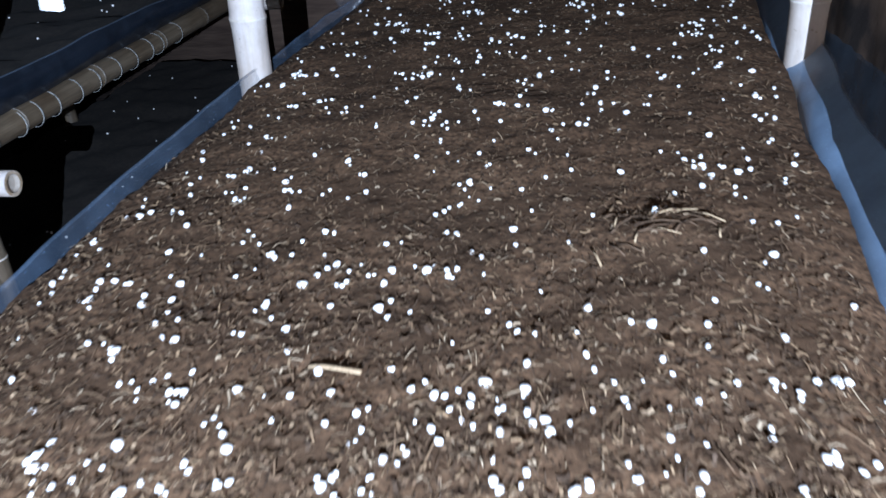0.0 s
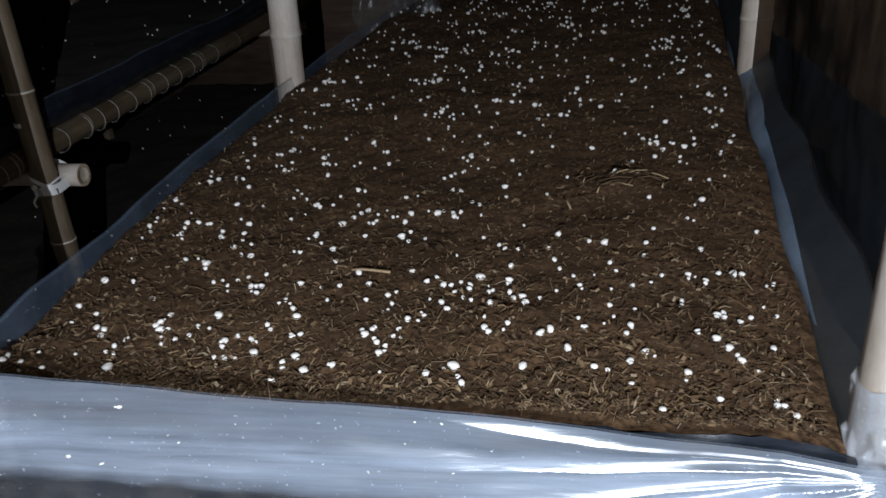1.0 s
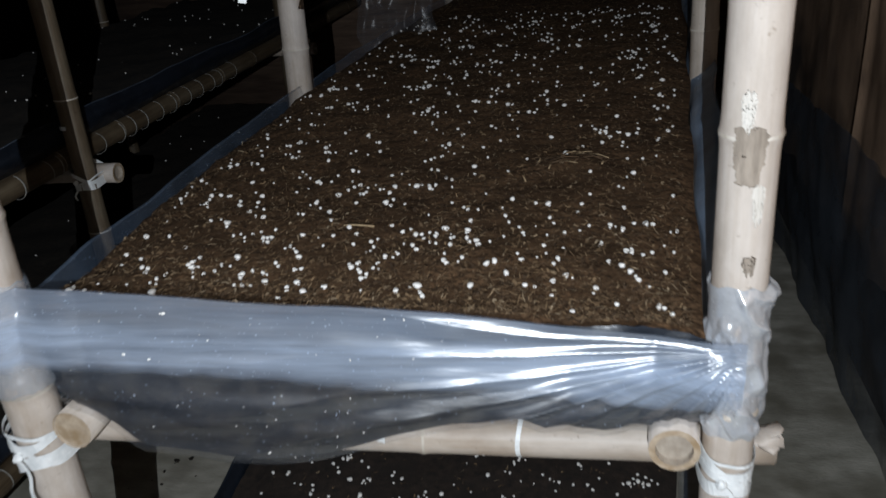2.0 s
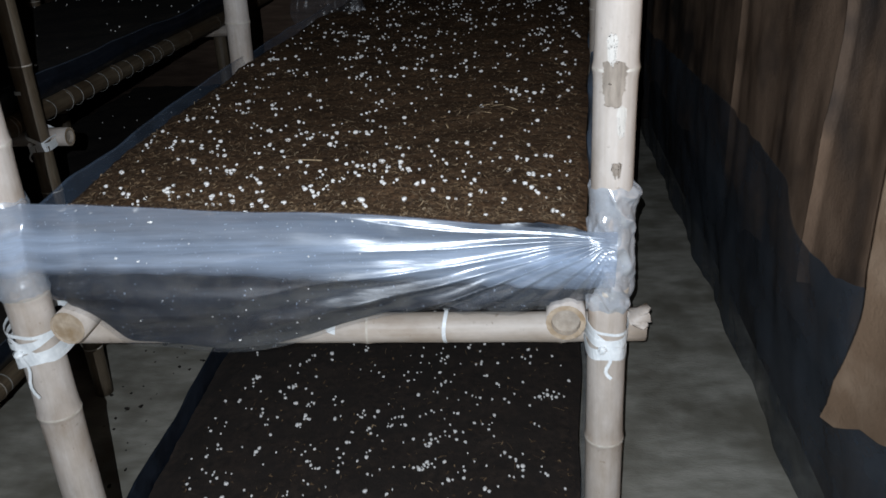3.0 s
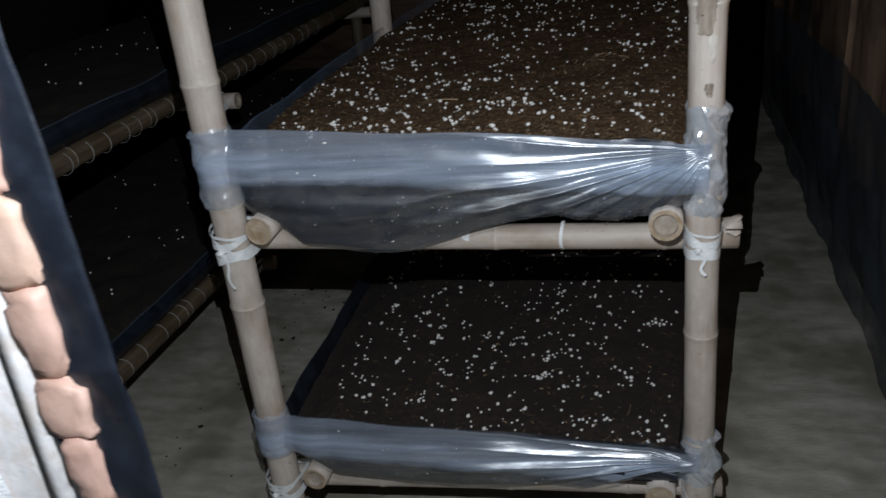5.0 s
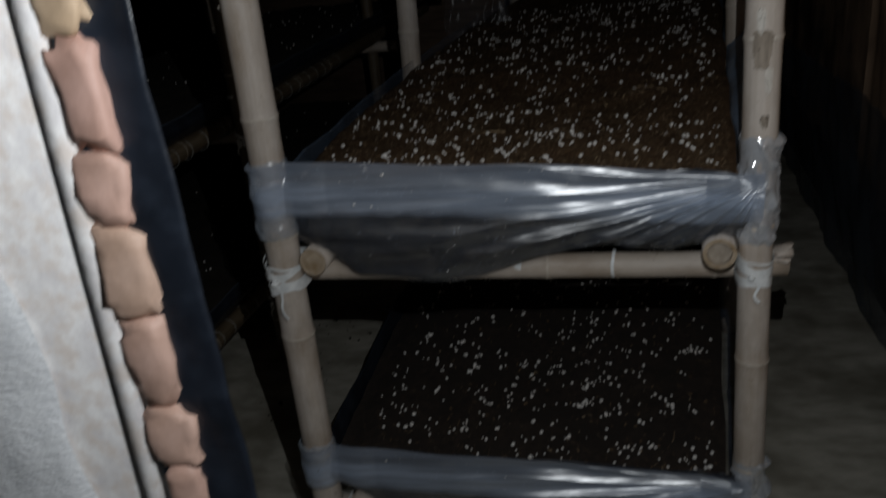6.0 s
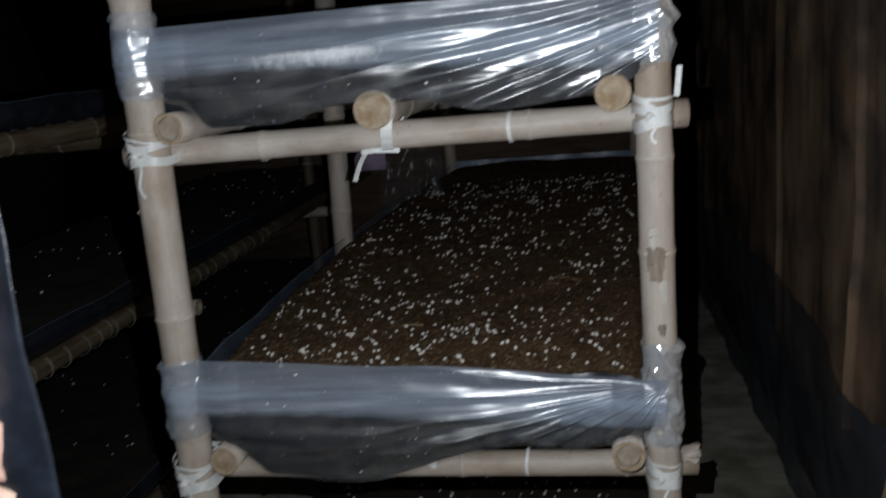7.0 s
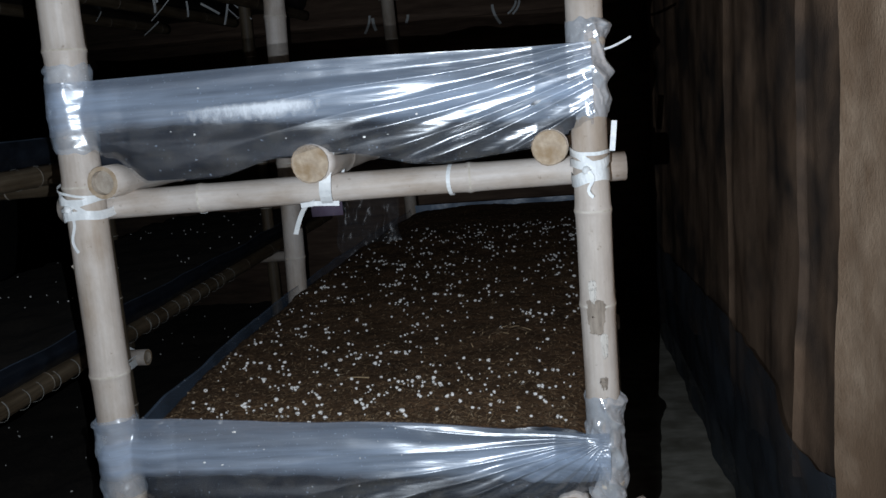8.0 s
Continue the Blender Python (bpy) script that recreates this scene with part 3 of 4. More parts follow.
def strands(name, count, z, seed, parent, y_top=3.3, power=1.8, longest=0.034):
    """Loose straw and fibre on a bed, each a bent sliver."""
    g = np.random.default_rng(seed)
    pts, faces = [], []
    for _ in range(count):
        y = 0.34 + (y_top - 0.34) * g.random() ** power
        x = bed_left(y) + 0.015 + (bed_right(y) - bed_left(y) - 0.03) * g.random()
        a, lift = g.uniform(0, 6.283), g.normal(0, 0.13)
        size = min(0.005 + g.exponential(0.006), longest)
        w = g.uniform(0.0003, 0.0009)
        if g.random() < 0.20:
            w, size = g.uniform(0.0011, 0.0026), g.uniform(0.005, 0.014)
        d = np.array((math.cos(a) * math.cos(lift), math.sin(a) * math.cos(lift), math.sin(lift)))
        s = np.array((-math.sin(a), math.cos(a), g.uniform(-0.35, 0.35))) * w
        c = np.array((x, y, z + bed_height(x, y, seed % 10) + g.uniform(0.0, 0.005)))
        bend = np.array((0, 0, g.uniform(-0.12, 0.2) * size)) + s * g.uniform(-2, 2)
        n = len(pts)
        for q, off in ((-0.5, 0 * bend), (0.0, bend), (0.5, 0 * bend)):
            pts += [tuple(c + d * size * q + off - s), tuple(c + d * size * q + off + s)]
        faces += [(n, n + 1, n + 3, n + 2), (n + 2, n + 3, n + 5, n + 4)]
    me = bpy.data.meshes.new(name)
    me.from_pydata(pts, [], faces)
    me.materials.append(FIBRE)
    return tagged(put_part(name, me, parent), kind="stuff")


BED_Z = (0.35, 1.155, 1.885)
beds = [make_bed(BED_Z[0], 1, "dark compost bed dotted with white mushrooms, lowest tier", 70, 160, 0.06),
        make_bed(BED_Z[1], 2, "brown straw compost bed dotted with white mushrooms, middle tier"),
        make_bed(BED_Z[2], 3, "compost bed on the top tier behind clear plastic", 40, 60)]
strands("straw_fibre", 36000, BED_Z[1], 2, beds[1])
strands("straw_fibre", 1500, BED_Z[0], 1, beds[0], 2.4)

# a heap of coarse straw, and one pale splinter
heap = thing("straw_clump", (0.10, 0.93, BED_Z[1]), "clump of coarse brown straw on the compost", "straw")
for k in range(24):
    a, x, y = rng.uniform(0, 6.28), 0.10 + rng.normal(0, 0.05), 0.93 + rng.normal(0, 0.035)
    size = rng.uniform(0.02, 0.05)
    up = rng.uniform(-0.1, 0.2)
    c = Vector((x, y, BED_Z[1] + bed_height(x, y, 2) + 0.004))
    d = Vector((math.cos(a), math.sin(a), up)) * size / 2
    part("straw", ribbon([c - d, c + Vector((0, 0, 0.003)), c + d], rng.uniform(0.0014, 0.0035), (-math.sin(a), math.cos(a), 0)), CHIP if k % 3 == 0 else FIBRE, heap)
chip = thing("wood_splinter", (-0.24, 0.61, BED_Z[1]), "pale wood splinter lying on the compost", "splinter")
bm = ribbon([(-0.026, 0.003, 0), (-0.012, 0.003, 0.001), (0.006, 0.0, 0.0015), (0.030, -0.004, 0.001)], 0.006, (0, 1, 0), 0.002)
part("splinter", bm, CHIP, chip, m=Matrix.Translation((-0.24, 0.61, BED_Z[1] + bed_height(-0.24, 0.61, 2) + 0.005)))


# ---- mushrooms ----
def cap_arrays(seed, sides=8):
    """Points and faces of a small button mushroom of about 1 cm, stem foot at the origin."""
    g = np.random.default_rng(seed)
    rows = ((0.34, -0.30), (0.40, 0.02), (0.53, 0.14), (0.52, 0.36), (0.35, 0.56))
    oval, twist = g.uniform(0.62, 1.4), g.uniform(0, 6.28)
    pts, faces = [], []
    for r, z in rows:
        for i in range(sides):
            a = 2 * math.pi * i / sides + twist
            k = r * (1 + g.normal(0, 0.10))
            pts.append((0.01 * k * math.cos(a) * oval, 0.01 * k * math.sin(a), 0.01 * z))
    for j in range(len(rows) - 1):
        for i in range(sides):
            k = (i + 1) % sides
            faces.append((j * sides + i, j * sides + k, (j + 1) * sides + k, (j + 1) * sides + i))
    top = len(pts)
    pts.append((0, 0, 0.0063))
    b = (len(rows) - 1) * sides
    faces += [(b + i, b + (i + 1) % sides, top) for i in range(sides)]
    return np.array(pts), faces


CAPS = [cap_arrays(k) for k in range(6)]
CAP_MESHES = []
for pts, faces in CAPS:
    me = bpy.data.meshes.new("mushroom")
    me.from_pydata([tuple(p) for p in pts], [], faces)
    me.materials.append(MUSHROOM)
    CAP_MESHES.append(smooth(me))

# places where the mushrooms crowd together, by bed: x, y, how many
CROWDS = {1: ((-0.09, 0.55, 9), (-0.14, 0.58, 5), (-0.07, 0.59, 5), (-0.56, 0.74, 9), (-0.47, 0.48, 7), (-0.46, 0.45, 4), (-0.34, 1.58, 9), (-0.27, 1.31, 9), (-0.59, 1.6, 7),
              (0.25, 1.86, 12), (0.18, 1.14, 7), (-0.53, 1.11, 7), (-0.2, 0.43, 5), (-0.3, 0.42, 4), (0.11, 0.42, 4), (0.19, 0.48, 6), (-0.2, 0.47, 4), (-0.39, 0.56, 5), (-0.25, 0.81, 6), (-0.17, 0.5, 5)),
          0: ((-0.04, 0.76, 10), (-0.16, 0.81, 7), (0.15, 0.69, 6), (-0.41, 0.8, 5), (0.26, 0.96, 9), (-0.57, 0.59, 5), (0.21, 0.42, 6), (0.07, 0.46, 5), (-0.05, 1.12, 7))}


def spots(n, singles, seed, y_top):
    """Where the mushrooms of a bed stand: a loose scatter of ones and twos, and the crowds."""
    g = np.random.default_rng(seed)
    out = []
    for _ in range(singles):
        y = 0.36 + (y_top - 0.36) * g.random() ** 1.2
        x = bed_left(y) + 0.03 + (bed_right(y) - bed_left(y) - 0.06) * g.random()
        if n == 1 and x > 0.0 and 0.80 < y < 1.0 and g.random() < 0.6:
            continue
        out.append((x, y))
        while g.random() < 0.26:
            out.append((x + g.normal(0, 0.011), y + g.normal(0, 0.011)))
    for x, y, many in CROWDS.get(n, ()):
        out += [(x + g.normal(0, 0.019), y + g.normal(0, 0.017)) for _ in range(many)]
    out = [(x, y) for x, y in out if bed_left(y) + 0.02 < x < bed_right(y) - 0.02 and 0.345 < y < 3.35]
    sizes = np.clip(g.lognormal(-0.43, 0.28, len(out)), 0.36, 1.10)
    turns, leans = g.uniform(0, 360, len(out)), g.normal(0, 16, (len(out), 2))
    return [(pose(x, y, BED_Z[n] + bed_height(x, y, n + 1) + 0.002, a, b, t) @ Matrix.Diagonal((s, s, 0.85 * s, 1))) for (x, y), s, t, (a, b) in zip(out, sizes, turns, leans)]


def joined_mushrooms(name, places, label):
    pts, faces, n = [], [], 0
    for k, m in enumerate(places):
        p, f = CAPS[k % len(CAPS)]
        r = np.array(m)
        pts.append(p @ r[:3, :3].T + r[:3, 3])
        faces += [tuple(i + n for i in q) for q in f]
        n += len(p)
    me = bpy.data.meshes.new(name)
    me.from_pydata(np.concatenate(pts).tolist(), [], faces)
    me.materials.append(MUSHROOM)
    ob = new(name, smooth(me))
    PLACE[ob.name] = Matrix()
    return tagged(ob, label, "mushrooms", kind="stuff")


middle = sorted(spots(1, 700, 21, 2.8), key=lambda m: m.translation.y)
for k, m in enumerate(middle[:300]):
    ob = new("mushroom", CAP_MESHES[k % len(CAP_MESHES)])
    ob.matrix_basis = m
    tagged(ob, "small white button mushroom on the brown compost", "mushroom", "mushrooms on the middle bed")
joined_mushrooms("far_mushrooms", middle[300:], "scattered small white mushrooms on the middle bed")
joined_mushrooms("low_mushrooms", spots(0, 560, 22, 2.2), "scattered small white mushrooms on the lowest bed")


# ---- plastic liners of the main rack ----
SURFACE = {}


def liner(n, top, bottom, gather, label, flap=0.10, beyond=(0.0, 0.0), spread=1.0):
    """The sheet across a tier's front, gathered to the right-hand post, with its folded flap."""
    t = thing("plastic_liner", (-0.19, 0.29, top[0][1] - 0.12), label, "plastic sheet", "plastic liners on the rack")
    gx, gz = gather
    centre = (gx + beyond[0], gz + beyond[1])
    x0 = -0.770 + 0.0326 * gz - 0.008 * math.sin(1.16 * gz)

    def at(u, v):
        x = x0 + (gx - x0) * u
        zt, zb = profile(top, x), profile(bottom, x)
        z = zb + (zt - zb) * v
        dx, dz = centre[0] - x, z - centre[1]
        r, a = math.hypot(dx, dz) - centre[0] + gx, math.atan2(dz, dx) * spread
        fan = math.exp(-((r - 0.28) / 0.38) ** 2) * min(1, max(0, r + (0.04 if spread > 1 else 0)) / 0.06) * min(1, (1.02 - v) * 9)
        ridge = 1 - 2 * abs(math.sin(a * 21 + 1.6 * math.sin(a * 5 + n) + 0.5 * math.sin(r * 9)))
        fold = (0.0066 * ridge + 0.0016 * math.sin(a * 47 + 3 * r) + 0.0009 * math.sin(a * 83 - 5 * r)) * fan * (0.75 + 0.6 * noise.noise(Vector((a * 7, r * 3, n))))
        long = 0.0045 * fbm(x * 1.6, z * 30, n + 5, 2) + 0.003 * fbm(x * 9, z * 14, n, 2)
        belly = 0.030 * math.sin(math.pi * (1 - v) * 0.62) * math.sin(math.pi * min(1, u * 1.15 + 0.08) ** 0.8)
        y = 0.288 + 0.018 * u - belly - fold - long + 0.02 * (1 - v) ** 5 - 0.014 * min(1, max(0.0, (u - 0.90) / 0.06))
        # the sheet lies round the front of the left-hand post
        xc = -0.728 + 0.0326 * z - 0.008 * math.sin(1.16 * z)
        hug = 0.303 - math.sqrt(max(0.0, 0.0475 ** 2 - (x - xc) ** 2)) - 0.4 * long - 0.0035 * fbm(x * 26, z * 34, n + 2, 2)
        reach = min(max((-0.56 - x) / 0.10, 0), 1)
        return (x, y + (min(y, hug) - y) * reach ** 2 - 0.005 * math.sin(math.pi * reach), z)

    lift = Vector((0, 0, top[1][1]))
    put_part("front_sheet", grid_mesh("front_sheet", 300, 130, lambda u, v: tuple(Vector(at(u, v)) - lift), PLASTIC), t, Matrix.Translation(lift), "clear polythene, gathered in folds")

    def back(u, v):
        x, y, z = at(u, 1.0)
        return (x, y + 0.004 + 0.024 * v, z - (flap + 0.03 * fbm(x * 3.2, 1, n)) * v)

    put_part("flap", grid_mesh("flap", 120, 8, back, PLASTIC_FLAP), t, label="misted folded-over edge")

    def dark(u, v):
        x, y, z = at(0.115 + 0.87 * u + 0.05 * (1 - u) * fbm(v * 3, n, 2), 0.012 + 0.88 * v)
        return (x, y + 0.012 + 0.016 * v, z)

    SURFACE[n] = at
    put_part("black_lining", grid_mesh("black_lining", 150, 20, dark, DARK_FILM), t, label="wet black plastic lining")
    return t


def left_post_x(z):
    """Where the front left-hand post's axis stands at a height."""
    return -0.728 + 0.0326 * z - 0.008 * math.sin(1.16 * z)


def wrap(t, r, z0, z1, seed, y=0.345, post_x=right_post_x, material=PLASTIC_WRAP, outer=1, loose=1.0):
    """Crumpled polythene wound tight round a post, bunched on its outer side."""

    def at(u, v):
        a, z = 2 * math.pi * u, z0 + (z1 - z0) * v
        c, s = outer * math.cos(a), math.sin(a)
        end = min(1.0, v / 0.05, (1 - v) / 0.07)
        pleat = 1 - 2 * abs(math.sin(z * 46 + 2.2 * c + 1.5 * s + 2 * noise.noise(Vector((c * 1.2, s * 1.2, z * 11 + seed)))))
        crumple = abs(noise.noise(Vector((c * 1.4, s * 1.4, z * 24 + seed)))) + 0.3 * abs(noise.noise(Vector((c * 2.6, s * 2.6, z * 50 + seed))))
        bunch = max(0, 0.35 + c - 0.3 * s) * max(0, 0.25 + noise.noise(Vector((c + 3, s, z * 22 + seed))))
        rr = r + 0.0035 * end + loose * (0.0034 * pleat + 0.0125 * bunch - 0.007 * min(crumple, 0.5)) * end
        rr += 0.007 * math.exp(-((v - 0.95) / 0.03) ** 2) * max(0, c * 0.9 - 0.35 * s - 0.3)
        return (post_x(z) + max(rr, r) * outer * c, y + max(rr, r) * s, z + 0.010 * noise.noise(Vector((c * 2, s * 2, seed + 3))))

    put_part("post_wrap", grid_mesh("post_wrap", 110, 130, at, material), t, label="crumpled polythene round the post")


low = liner(0, [(-0.70, 0.452), (-0.3, 0.432), (0.33, 0.400)], [(-0.745, 0.33), (-0.66, 0.33), (-0.55, 0.262), (-0.2, 0.25), (0.1, 0.26), (0.32, 0.33)], (0.345, 0.375), "clear plastic sheet across the lowest bed's front, creased")
mid = liner(1, [(-0.70, 1.211), (-0.2, 1.184), (0.33, 1.145)], [(-0.745, 1.035), (-0.66, 1.035), (-0.60, 0.998), (-0.51, 0.932), (-0.32, 0.915), (0.016, 0.990), (0.15, 0.974), (0.24, 0.985), (0.33, 1.022)], (0.342, 1.132), "clear plastic sheet across the middle bed's front, gathered in folds")
top = liner(2, [(-0.70, 1.912), (-0.2, 1.912), (0.33, 1.899)], [(-0.745, 1.785), (-0.66, 1.785), (-0.60, 1.76), (-0.53, 1.706), (-0.40, 1.705), (-0.25, 1.735), (-0.17, 1.735), (0.05, 1.698), (0.23, 1.712), (0.33, 1.75)], (0.342, 1.86), "clear plastic sheet across the top bed's front, shiny folds", beyond=(0.30, 0.075), spread=1.9)
wrap(low, 0.0355, 0.29, 0.43, 1.0)
wrap(mid, 0.0355, 0.985, 1.210, 3.0)
wrap(top, 0.0355, 1.762, 1.940, 5.0)
for t, z0, z1, seed in ((low, 0.33, 0.46, 7.0), (mid, 1.03, 1.215, 8.0), (top, 1.775, 1.945, 9.0)):
    wrap(t, 0.0415, z0, z1, seed, 0.303, left_post_x, PLASTIC_WRAP_THIN, -1, 0.45)


def side_liner(n, z, left, label):
    t = thing("side_liner", (-0.7 if left else 0.35, 1.9, z - 0.1), label, "plastic sheet", "plastic liners along the beds")
    edge, out = (bed_left, -1) if left else (bed_right, 1)

    def at(u, v):
        y = 0.33 + 3.13 * u
        x = edge(y) + out * ((BED_OUT.get(n + 1, 0) if left else 0) + 0.004 + (0.010 if left else 0.055) * max(0, v - 0.6) * 2.5 + 0.006 * fbm(y * 4, v, n + out))
        return (x, y, z - 0.10 + ((0.128 if left and n == 0 else 0.099 if left else 0.128) + 0.010 * fbm(y * 3, 2, n + out)) * v)

    # lowest left sheet is made taller and opaque black to shade the floor
    put_part("sheet", grid_mesh("side_sheet", 160, 10, at, BLACK_SHEET if left and n == 0 else PLASTIC_DIM if left or n == 0 else PLASTIC_SIDE), t)
    put_part("hem", grid_mesh("hem", 160, 4, lambda u, v: tuple(Vector(at(u, 1.0)) + Vector((out * 0.004 * math.sin(v * 5), 0, 0.0025 * (1 - math.cos(v * 5))))), BLACK_SHEET if left and n == 0 else PLASTIC_DIM), t, label="rolled hem")


for n, z in enumerate(BED_Z):
    side_liner(n, z, True, "thin plastic edging along the compost bed, blue-grey, black on the lowest")
    side_liner(n, z, False, "blue-grey plastic edging standing up beside the compost")
    end = thing("end_liner", (0, 3.44, z - 0.1), "plastic sheet closing the far end of the bed", "plastic sheet", "plastic liners along the beds")
    put_part("sheet", grid_mesh("end_sheet", 40, 6, lambda u, v: (-0.56 + 1.06 * u, 3.43 + 0.01 * fbm(u * 6, v, n), z - 0.1 + 0.125 * v), PLASTIC_SIDE), end)

# ---- the neighbouring rack across the aisle ----
side = thing("growing_rack", (-1.9, 2.0, 0), "bamboo growing rack across the aisle, coloured dim, with black plastic", "rack")
NX = -1.47
for y, x, s in ((0.25, -1.47, 71), (1.427, -1.335, 73), (3.35, -1.42, 79)):
    out, r = (0.062, 0.031) if y == 1.427 else (-0.065, 0.034)
    pole("post", (x - 0.015, y, 0), (x + 0.02, y, 2.70), r, s, side, dimmed=True)
    pole("post", (x - 1.0, y, 0), (x - 1.0, y, 2.70), 0.034, s + 1, side, dimmed=True)
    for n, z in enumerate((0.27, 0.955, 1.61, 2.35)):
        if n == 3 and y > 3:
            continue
        pole("crossbeam", (x - 1.15, y + out, z), (x + (0.065 if out > 0 else 0.17), y + out, z), 0.030, s + 5 + n, side, dimmed=(n != 1), bow=0.002)
        if out > 0:
            lashing(side, (x - 0.015 + 0.013 * z, y, z + 0.005), 0.033, 0.03, y + out, 300 + n, 0.05, 3)
part("tie", ribbon(loop_points((-1.337, 1.427, 1.12), 0.0335, (0, 0, 1), 22, 0.002), 0.011, (0, 0, 1), 0.0008), TWINE, side, "white raffia band")
NZ = (0.27, 0.955, 1.61, 2.35)
for n, z in enumerate(NZ):
    zr = z + 0.063
    for k, x in enumerate((NX + 0.065, NX - 0.45, NX - 0.95)):
        pole("rail", (x, 0.1, zr), (x + 0.05, 4.4, zr), 0.033, 400 + 10 * n + k, side, dimmed=True, bow=0.004)
    if n < 3:
        ring = mesh_of(ribbon(loop_points((0, 0, 0), 0.0345, (0, 1, 0), 18), 0.004, (0, 1, 0), 0.0008), "rail_tie", TWINE_DIM)
        for k in range(24):
            y = 0.35 + 0.095 * k + rng.uniform(-0.025, 0.025)
            put_part("rail_tie", ring, side, pose(NX + 0.065 + 0.05 * (y - 0.1) / 4.3, y, zr, 0, rng.uniform(-8, 8), rng.uniform(-9, 9)))
    edge = thing("black_liner", (NX + 0.03, 2.2, z + 0.1), "black plastic liner along the rack, its rim coloured pale as a highlight", "plastic sheet", "black liners across the aisle")

    def at(u, v, z=z, n=n):
        y = 0.12 + 4.25 * u
        return (NX + 0.062 + 0.05 * u + 0.03 * math.sin(v * 2.6) + 0.008 * fbm(y * 3, v * 2, n), y, z + 0.098 + (0.082 + 0.014 * fbm(y * 1.7, 3, n)) * v)

    band = put_part("sheet", grid_mesh("black_liner", 150, 10, at, BLACK_SHEET), edge)
    # pale strip that paints the highlight along the black liner's top edge
    put_part("rim", grid_mesh("rim", 150, 3, lambda u, v, at=at: tuple(Vector(at(u, 1.0)) + Vector((-0.004 * v, 0, 0.004 * math.sin(v * 3.14)))), PLASTIC_DIM), band, label="rim coloured pale for the edge highlight")
    bed = thing("compost_bed", (NX - 0.45, 2.2, z + 0.1), "dark compost bed across the aisle", "compost bed", "compost beds across the aisle")
    put_part("compost", grid_mesh("compost", 40, 130, lambda u, v, z=z, n=n: (NX - 0.98 + 1.045 * u, 0.12 + 4.2 * v, z + 0.145 + 0.02 * fbm(u * 6, v * 24, n)), COMPOST_DIM), bed)
    put_part("underlay", grid_mesh("underlay", 12, 30, lambda u, v, z=z: (NX - 0.98 + 1.045 * u, 0.12 + 4.2 * v, z + 0.095), BLACK_SHEET), bed, label="black plastic underlay")
    g = np.random.default_rng(900 + n)
    where = []
    for _ in range(95):
        u, v = g.random(), g.random()
        s = g.uniform(0.5, 0.9)
        where.append(pose(NX - 0.96 + 1.0 * u, 0.15 + 4.1 * v, z + 0.148 + 0.02 * fbm(u * 6, v * 24, n), g.normal(0, 14), g.normal(0, 14), g.uniform(0, 360)) @ Matrix.Diagonal((s, s, s, 1)))
    joined_mushrooms("aisle_mushrooms", where, "small white mushrooms on the bed across the aisle")

# ---- small things ----
card = thing("hanging_card", (-0.79, 2.41, 1.305), "lilac plastic card hanging beside the rack", "card")
part("card", box(bmesh.new(), (-0.86, 2.405, 1.305), (-0.71, 2.409, 1.47), 0.001), LILAC, card)
part("string", ribbon([(-0.775, 2.407, 1.47), (-0.770, 2.407, 1.60), (-0.765, 2.407, 1.69)], 0.004, (1, 0, 0)), TWINE, card)


def peel(z0, z1, half, turn, material, label, seed):
    """A torn patch of skin on the front of the rack's right-hand post."""
    def at(u, v):
        ragged = 0.85 + 0.30 * noise.noise(Vector((v * 3.3, seed, 1 + (u > 0.5)))) + 0.22 * noise.noise(Vector((v * 15, seed, 4 + (u > 0.5))))
        a = radians(-90 + turn) + half * (1.15 - 0.5 * abs(v - 0.75)) * ragged * (u - 0.5) * 2 * min(1, 12 * v + 0.55, 9 * (1 - v) + 0.5)
        z = z0 + (z1 - z0) * v + 0.012 * noise.noise(Vector((u * 5, seed, 5 + (v > 0.5))))
        return (right_post_x(z) + 0.0376 * math.cos(a), 0.345 + 0.0376 * math.sin(a), z)

    put_part("peeled_patch", grid_mesh("peeled_patch", 14, 70, at, material), right_post, label=label)


PEELED = plain("peeled_bamboo", (0.20, 0.165, 0.13), (0.38, 0.32, 0.26), 45, 0.85, 0.002, (3, 3, 0.5))
PEELED_PALE = plain("torn_bamboo_skin", (0.58, 0.54, 0.48), (0.72, 0.68, 0.62), 45, 0.7, 0.002, (3, 3, 0.5))
peel(1.345, 1.415, 0.52, -10, PEELED, "brown peeled patch", 1.0)
peel(1.412, 1.452, 0.22, -16, PEELED_PALE, "pale torn skin", 2.0)
peel(1.300, 1.345, 0.20, 12, PEELED_PALE, "pale torn skin", 3.0)
peel(1.235, 1.256, 0.22, 4, PEELED, "brown scar", 4.0)
bm = bmesh.new()
bmesh.ops.create_cone(bm, cap_ends=True, segments=8, radius1=0.006, radius2=0.003, depth=0.03)
part("twig_stub", bm, NODE, left_post, "broken twig stub", along((-0.722, 0.30, 1.535), (-0.743, 0.296, 1.56)))


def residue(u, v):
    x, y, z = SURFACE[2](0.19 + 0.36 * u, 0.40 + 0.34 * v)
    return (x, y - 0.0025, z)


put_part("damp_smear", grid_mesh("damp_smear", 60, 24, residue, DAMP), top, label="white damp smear")

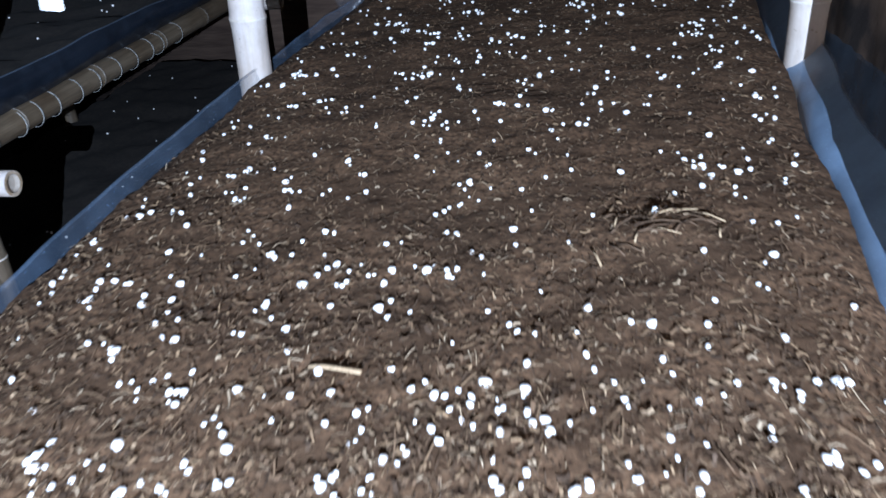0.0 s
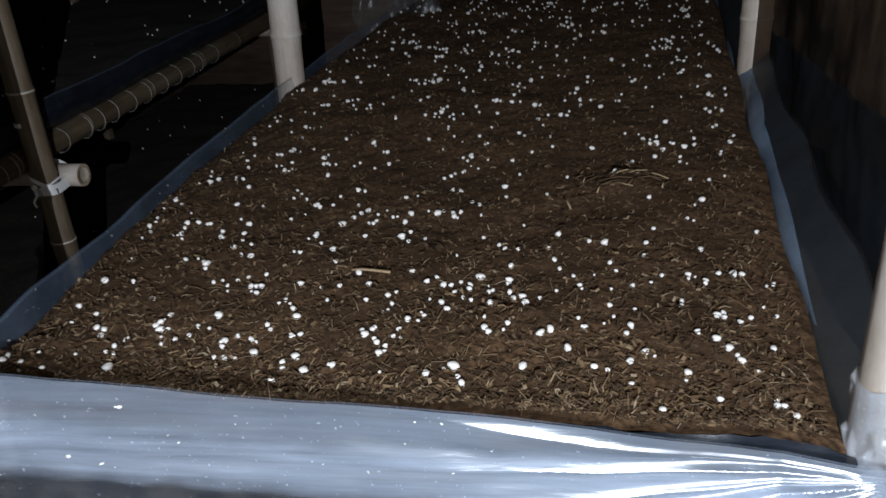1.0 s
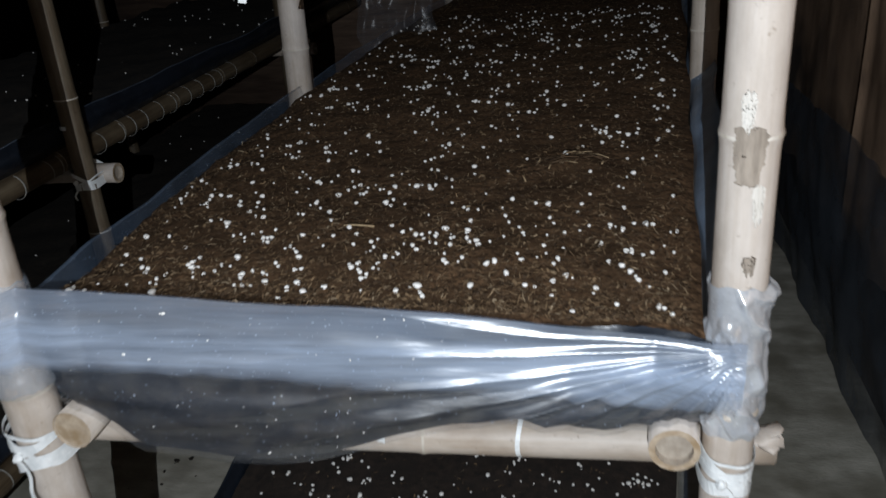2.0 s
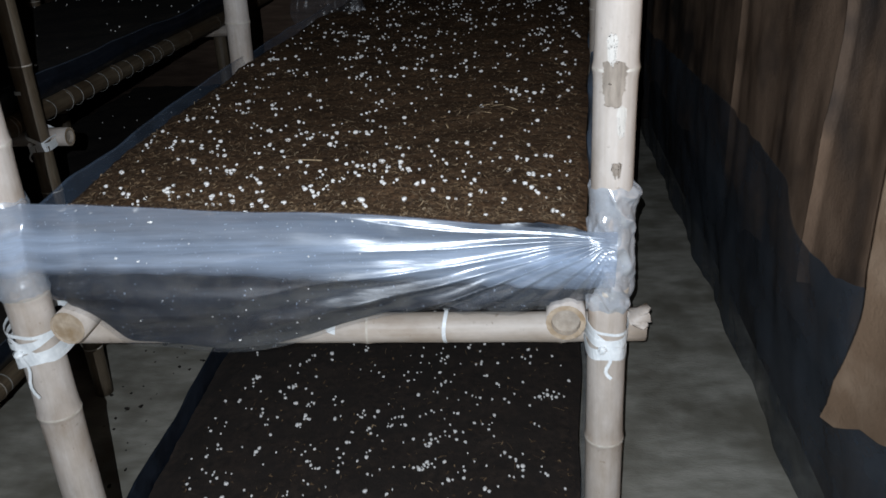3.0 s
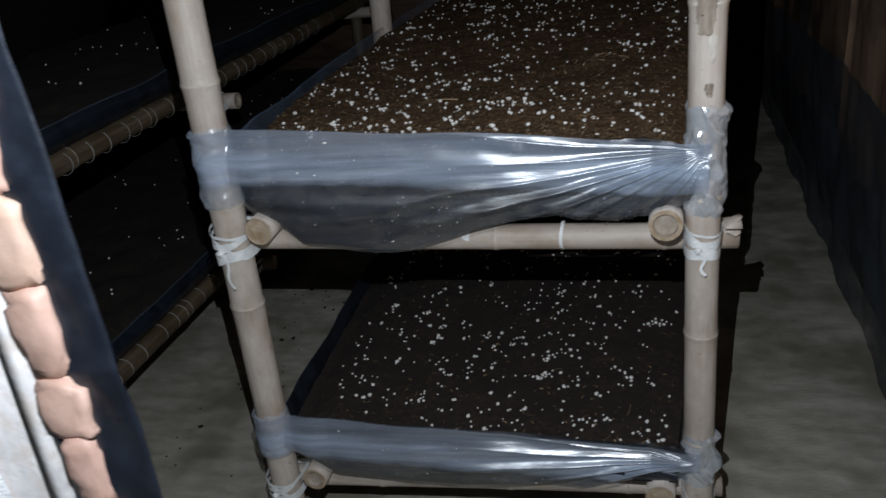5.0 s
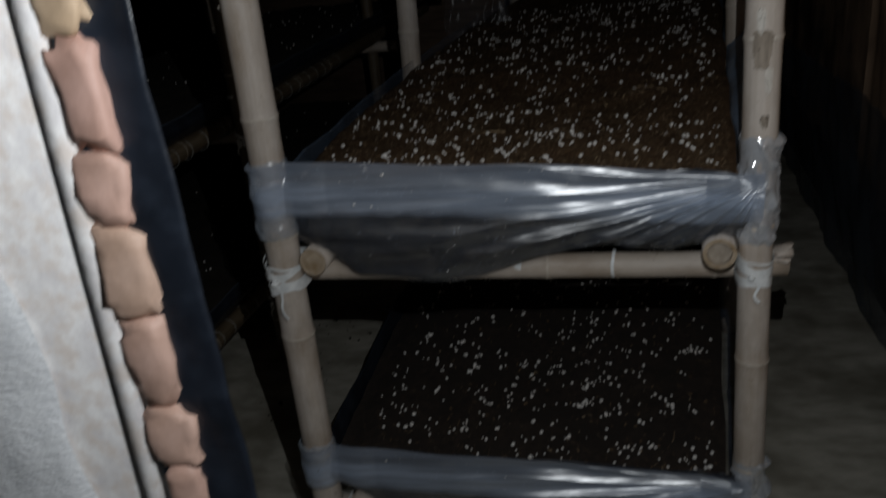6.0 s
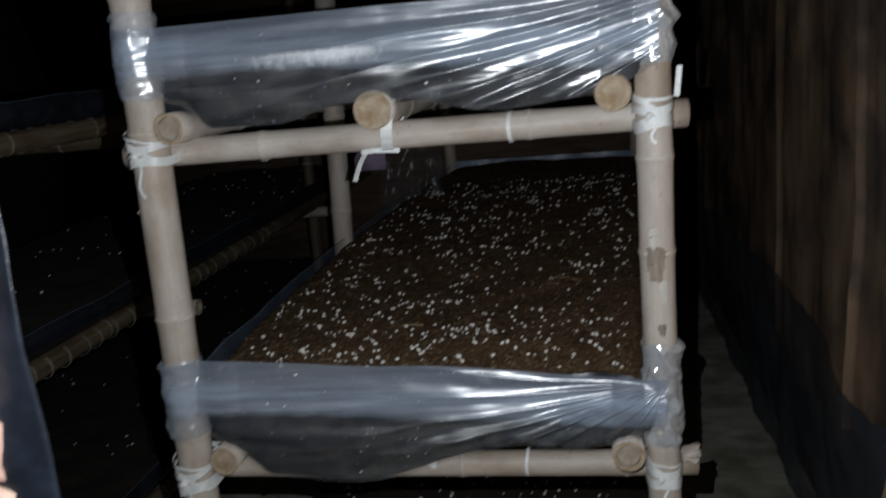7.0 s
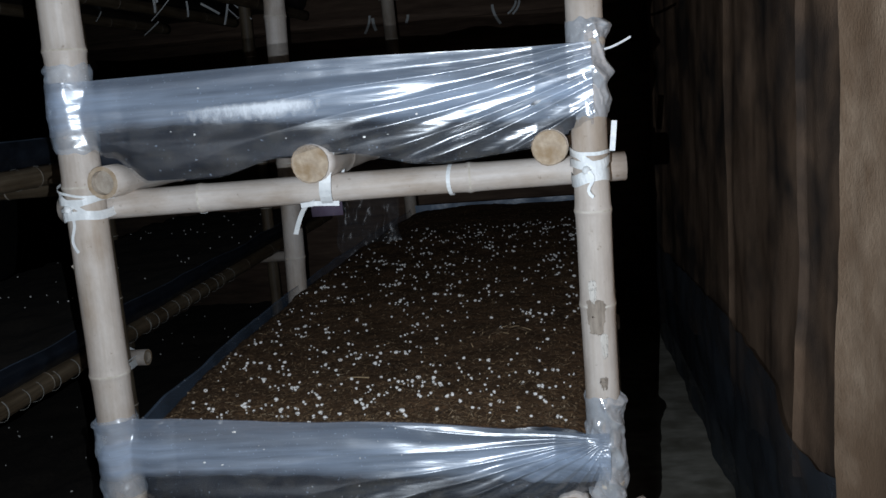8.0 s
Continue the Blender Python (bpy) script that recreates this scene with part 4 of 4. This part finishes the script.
# raffia bands round the front crossbeams
for x, z, y, w in ((0.045, 0.906, 0.400, 0.007), (-0.17, 0.911, 0.391, 0.026), (0.056, 1.657, 0.400, 0.008), (-0.467, 1.657, 0.379, 0.006), (-0.30, 0.92, 0.386, 0.005)):
    part("tie", ribbon(loop_points((x, y, z), 0.0315, (1, 0, 0), 24, 0.002, x), w, (1, 0, 0), 0.0008), TWINE, rack, "white raffia band")

# specks of compost and mushroom stuck to the front sheets
def specks(t, tier, u0, u1, v0, v1, count, seed):
    g = np.random.default_rng(seed)
    base, tris = CAPS[0]
    pts, faces, n = [], [], 0
    for _ in range(count):
        x, y, z = SURFACE[tier](g.uniform(u0, u1), g.uniform(v0, v1))
        m = np.array(pose(x, y - 0.0008, z, 90, 0, g.uniform(-50, 50)))
        size = np.clip(g.lognormal(-1.35, 0.45), 0.1, 0.6)
        pts.append((base * (size, size * g.uniform(0.5, 1), 0.25 * size)) @ m[:3, :3].T + m[:3, 3])
        faces += [tuple(i + n for i in q) for q in tris]
        n += len(base)
    me = bpy.data.meshes.new("specks")
    me.from_pydata(np.concatenate(pts).tolist(), [], faces)
    me.materials.append(MUSHROOM)
    tagged(put_part("specks", smooth(me), t, label="white specks on the plastic"), kind="stuff")


specks(mid, 1, 0.14, 0.66, 0.40, 0.95, 24, 61)
specks(mid, 1, 0.22, 0.55, 0.08, 0.45, 12, 62)
specks(top, 2, 0.2, 0.7, 0.15, 0.9, 12, 63)
specks(low, 0, 0.2, 0.7, 0.15, 0.9, 12, 64)

# a clear sheet hanging over the bed's edge beside the card
hung = thing("hanging_sheet", (-0.68, 2.45, 1.2), "crinkled clear plastic sheet hanging over the bed edge", "plastic sheet")
put_part("sheet", grid_mesh("hanging_sheet", 30, 40, lambda u, v: (-0.76 + 0.30 * u + 0.02 * fbm(v * 3, u * 4, 2), 2.46 + 0.03 * fbm(u * 6, v * 5, 9), 1.10 + 0.55 * v + 0.03 * fbm(u * 3, 1, 2)), PLASTIC_CLEAR), hung)

# torn strips caught on the back wall's battens
g = np.random.default_rng(77)
for k in range(14):
    x, z = g.uniform(-1.5, 0.6), (2.06, 2.40)[k % 2] - g.uniform(0, 0.03)
    tall, lean, wide = g.uniform(0.05, 0.14), g.uniform(-0.06, 0.06), g.uniform(0.008, 0.022)
    strip = thing("torn_strip", (x, Y_BACK - 0.055, z), "torn pale plastic strip caught on a batten", "plastic strip", "torn strips on the back wall")
    part("strip", ribbon([(x + lean * q * q, Y_BACK - 0.050 - 0.02 * q, z - tall * q) for q in np.linspace(0, 1, 6)], wide, (1, 0, 0.2), 0.0008), TWINE, strip)

# torn ends of twine that hang under the highest tier across the aisle
for k in range(16):
    x, y, z = g.uniform(-2.3, -1.45), g.uniform(1.8, 4.0), 2.44 - g.uniform(0.0, 0.02)
    tall, lean, wide = g.uniform(0.04, 0.13), g.uniform(-0.12, 0.12), g.uniform(0.005, 0.014)
    strip = thing("torn_strip", (x, y, z), "torn white twine end hanging under the black plastic", "plastic strip", "torn strips under the high tier")
    part("strip", ribbon([(x + lean * q, y - 0.02 * q * q, z - tall * q) for q in np.linspace(0, 1, 6)], wide, (1, 0, 0.2), 0.0008), TWINE, strip)

# crumbs of compost on the floor of the aisle
g = np.random.default_rng(88)
pts, faces, n = [], [], 0
base, tris = CAPS[1]
for _ in range(150):
    x, y, size = g.uniform(-1.35, -0.72), g.uniform(-0.1, 1.9) ** 1.0, np.clip(g.lognormal(-0.2, 0.6), 0.3, 2.6)
    m = np.array(pose(x, y, 0.002, 0, 0, g.uniform(0, 360)))
    pts.append((base * (size, size * g.uniform(0.4, 1), 0.5 * size)) @ m[:3, :3].T + m[:3, 3])
    faces += [tuple(i + n for i in q) for q in tris]
    n += len(base)
me = bpy.data.meshes.new("crumbs")
me.from_pydata(np.concatenate(pts).tolist(), [], faces)
me.materials.append(COMPOST_DIM)
tagged(new("compost_crumbs", smooth(me)), "dark compost crumbs scattered on the concrete floor", "crumbs", kind="stuff")
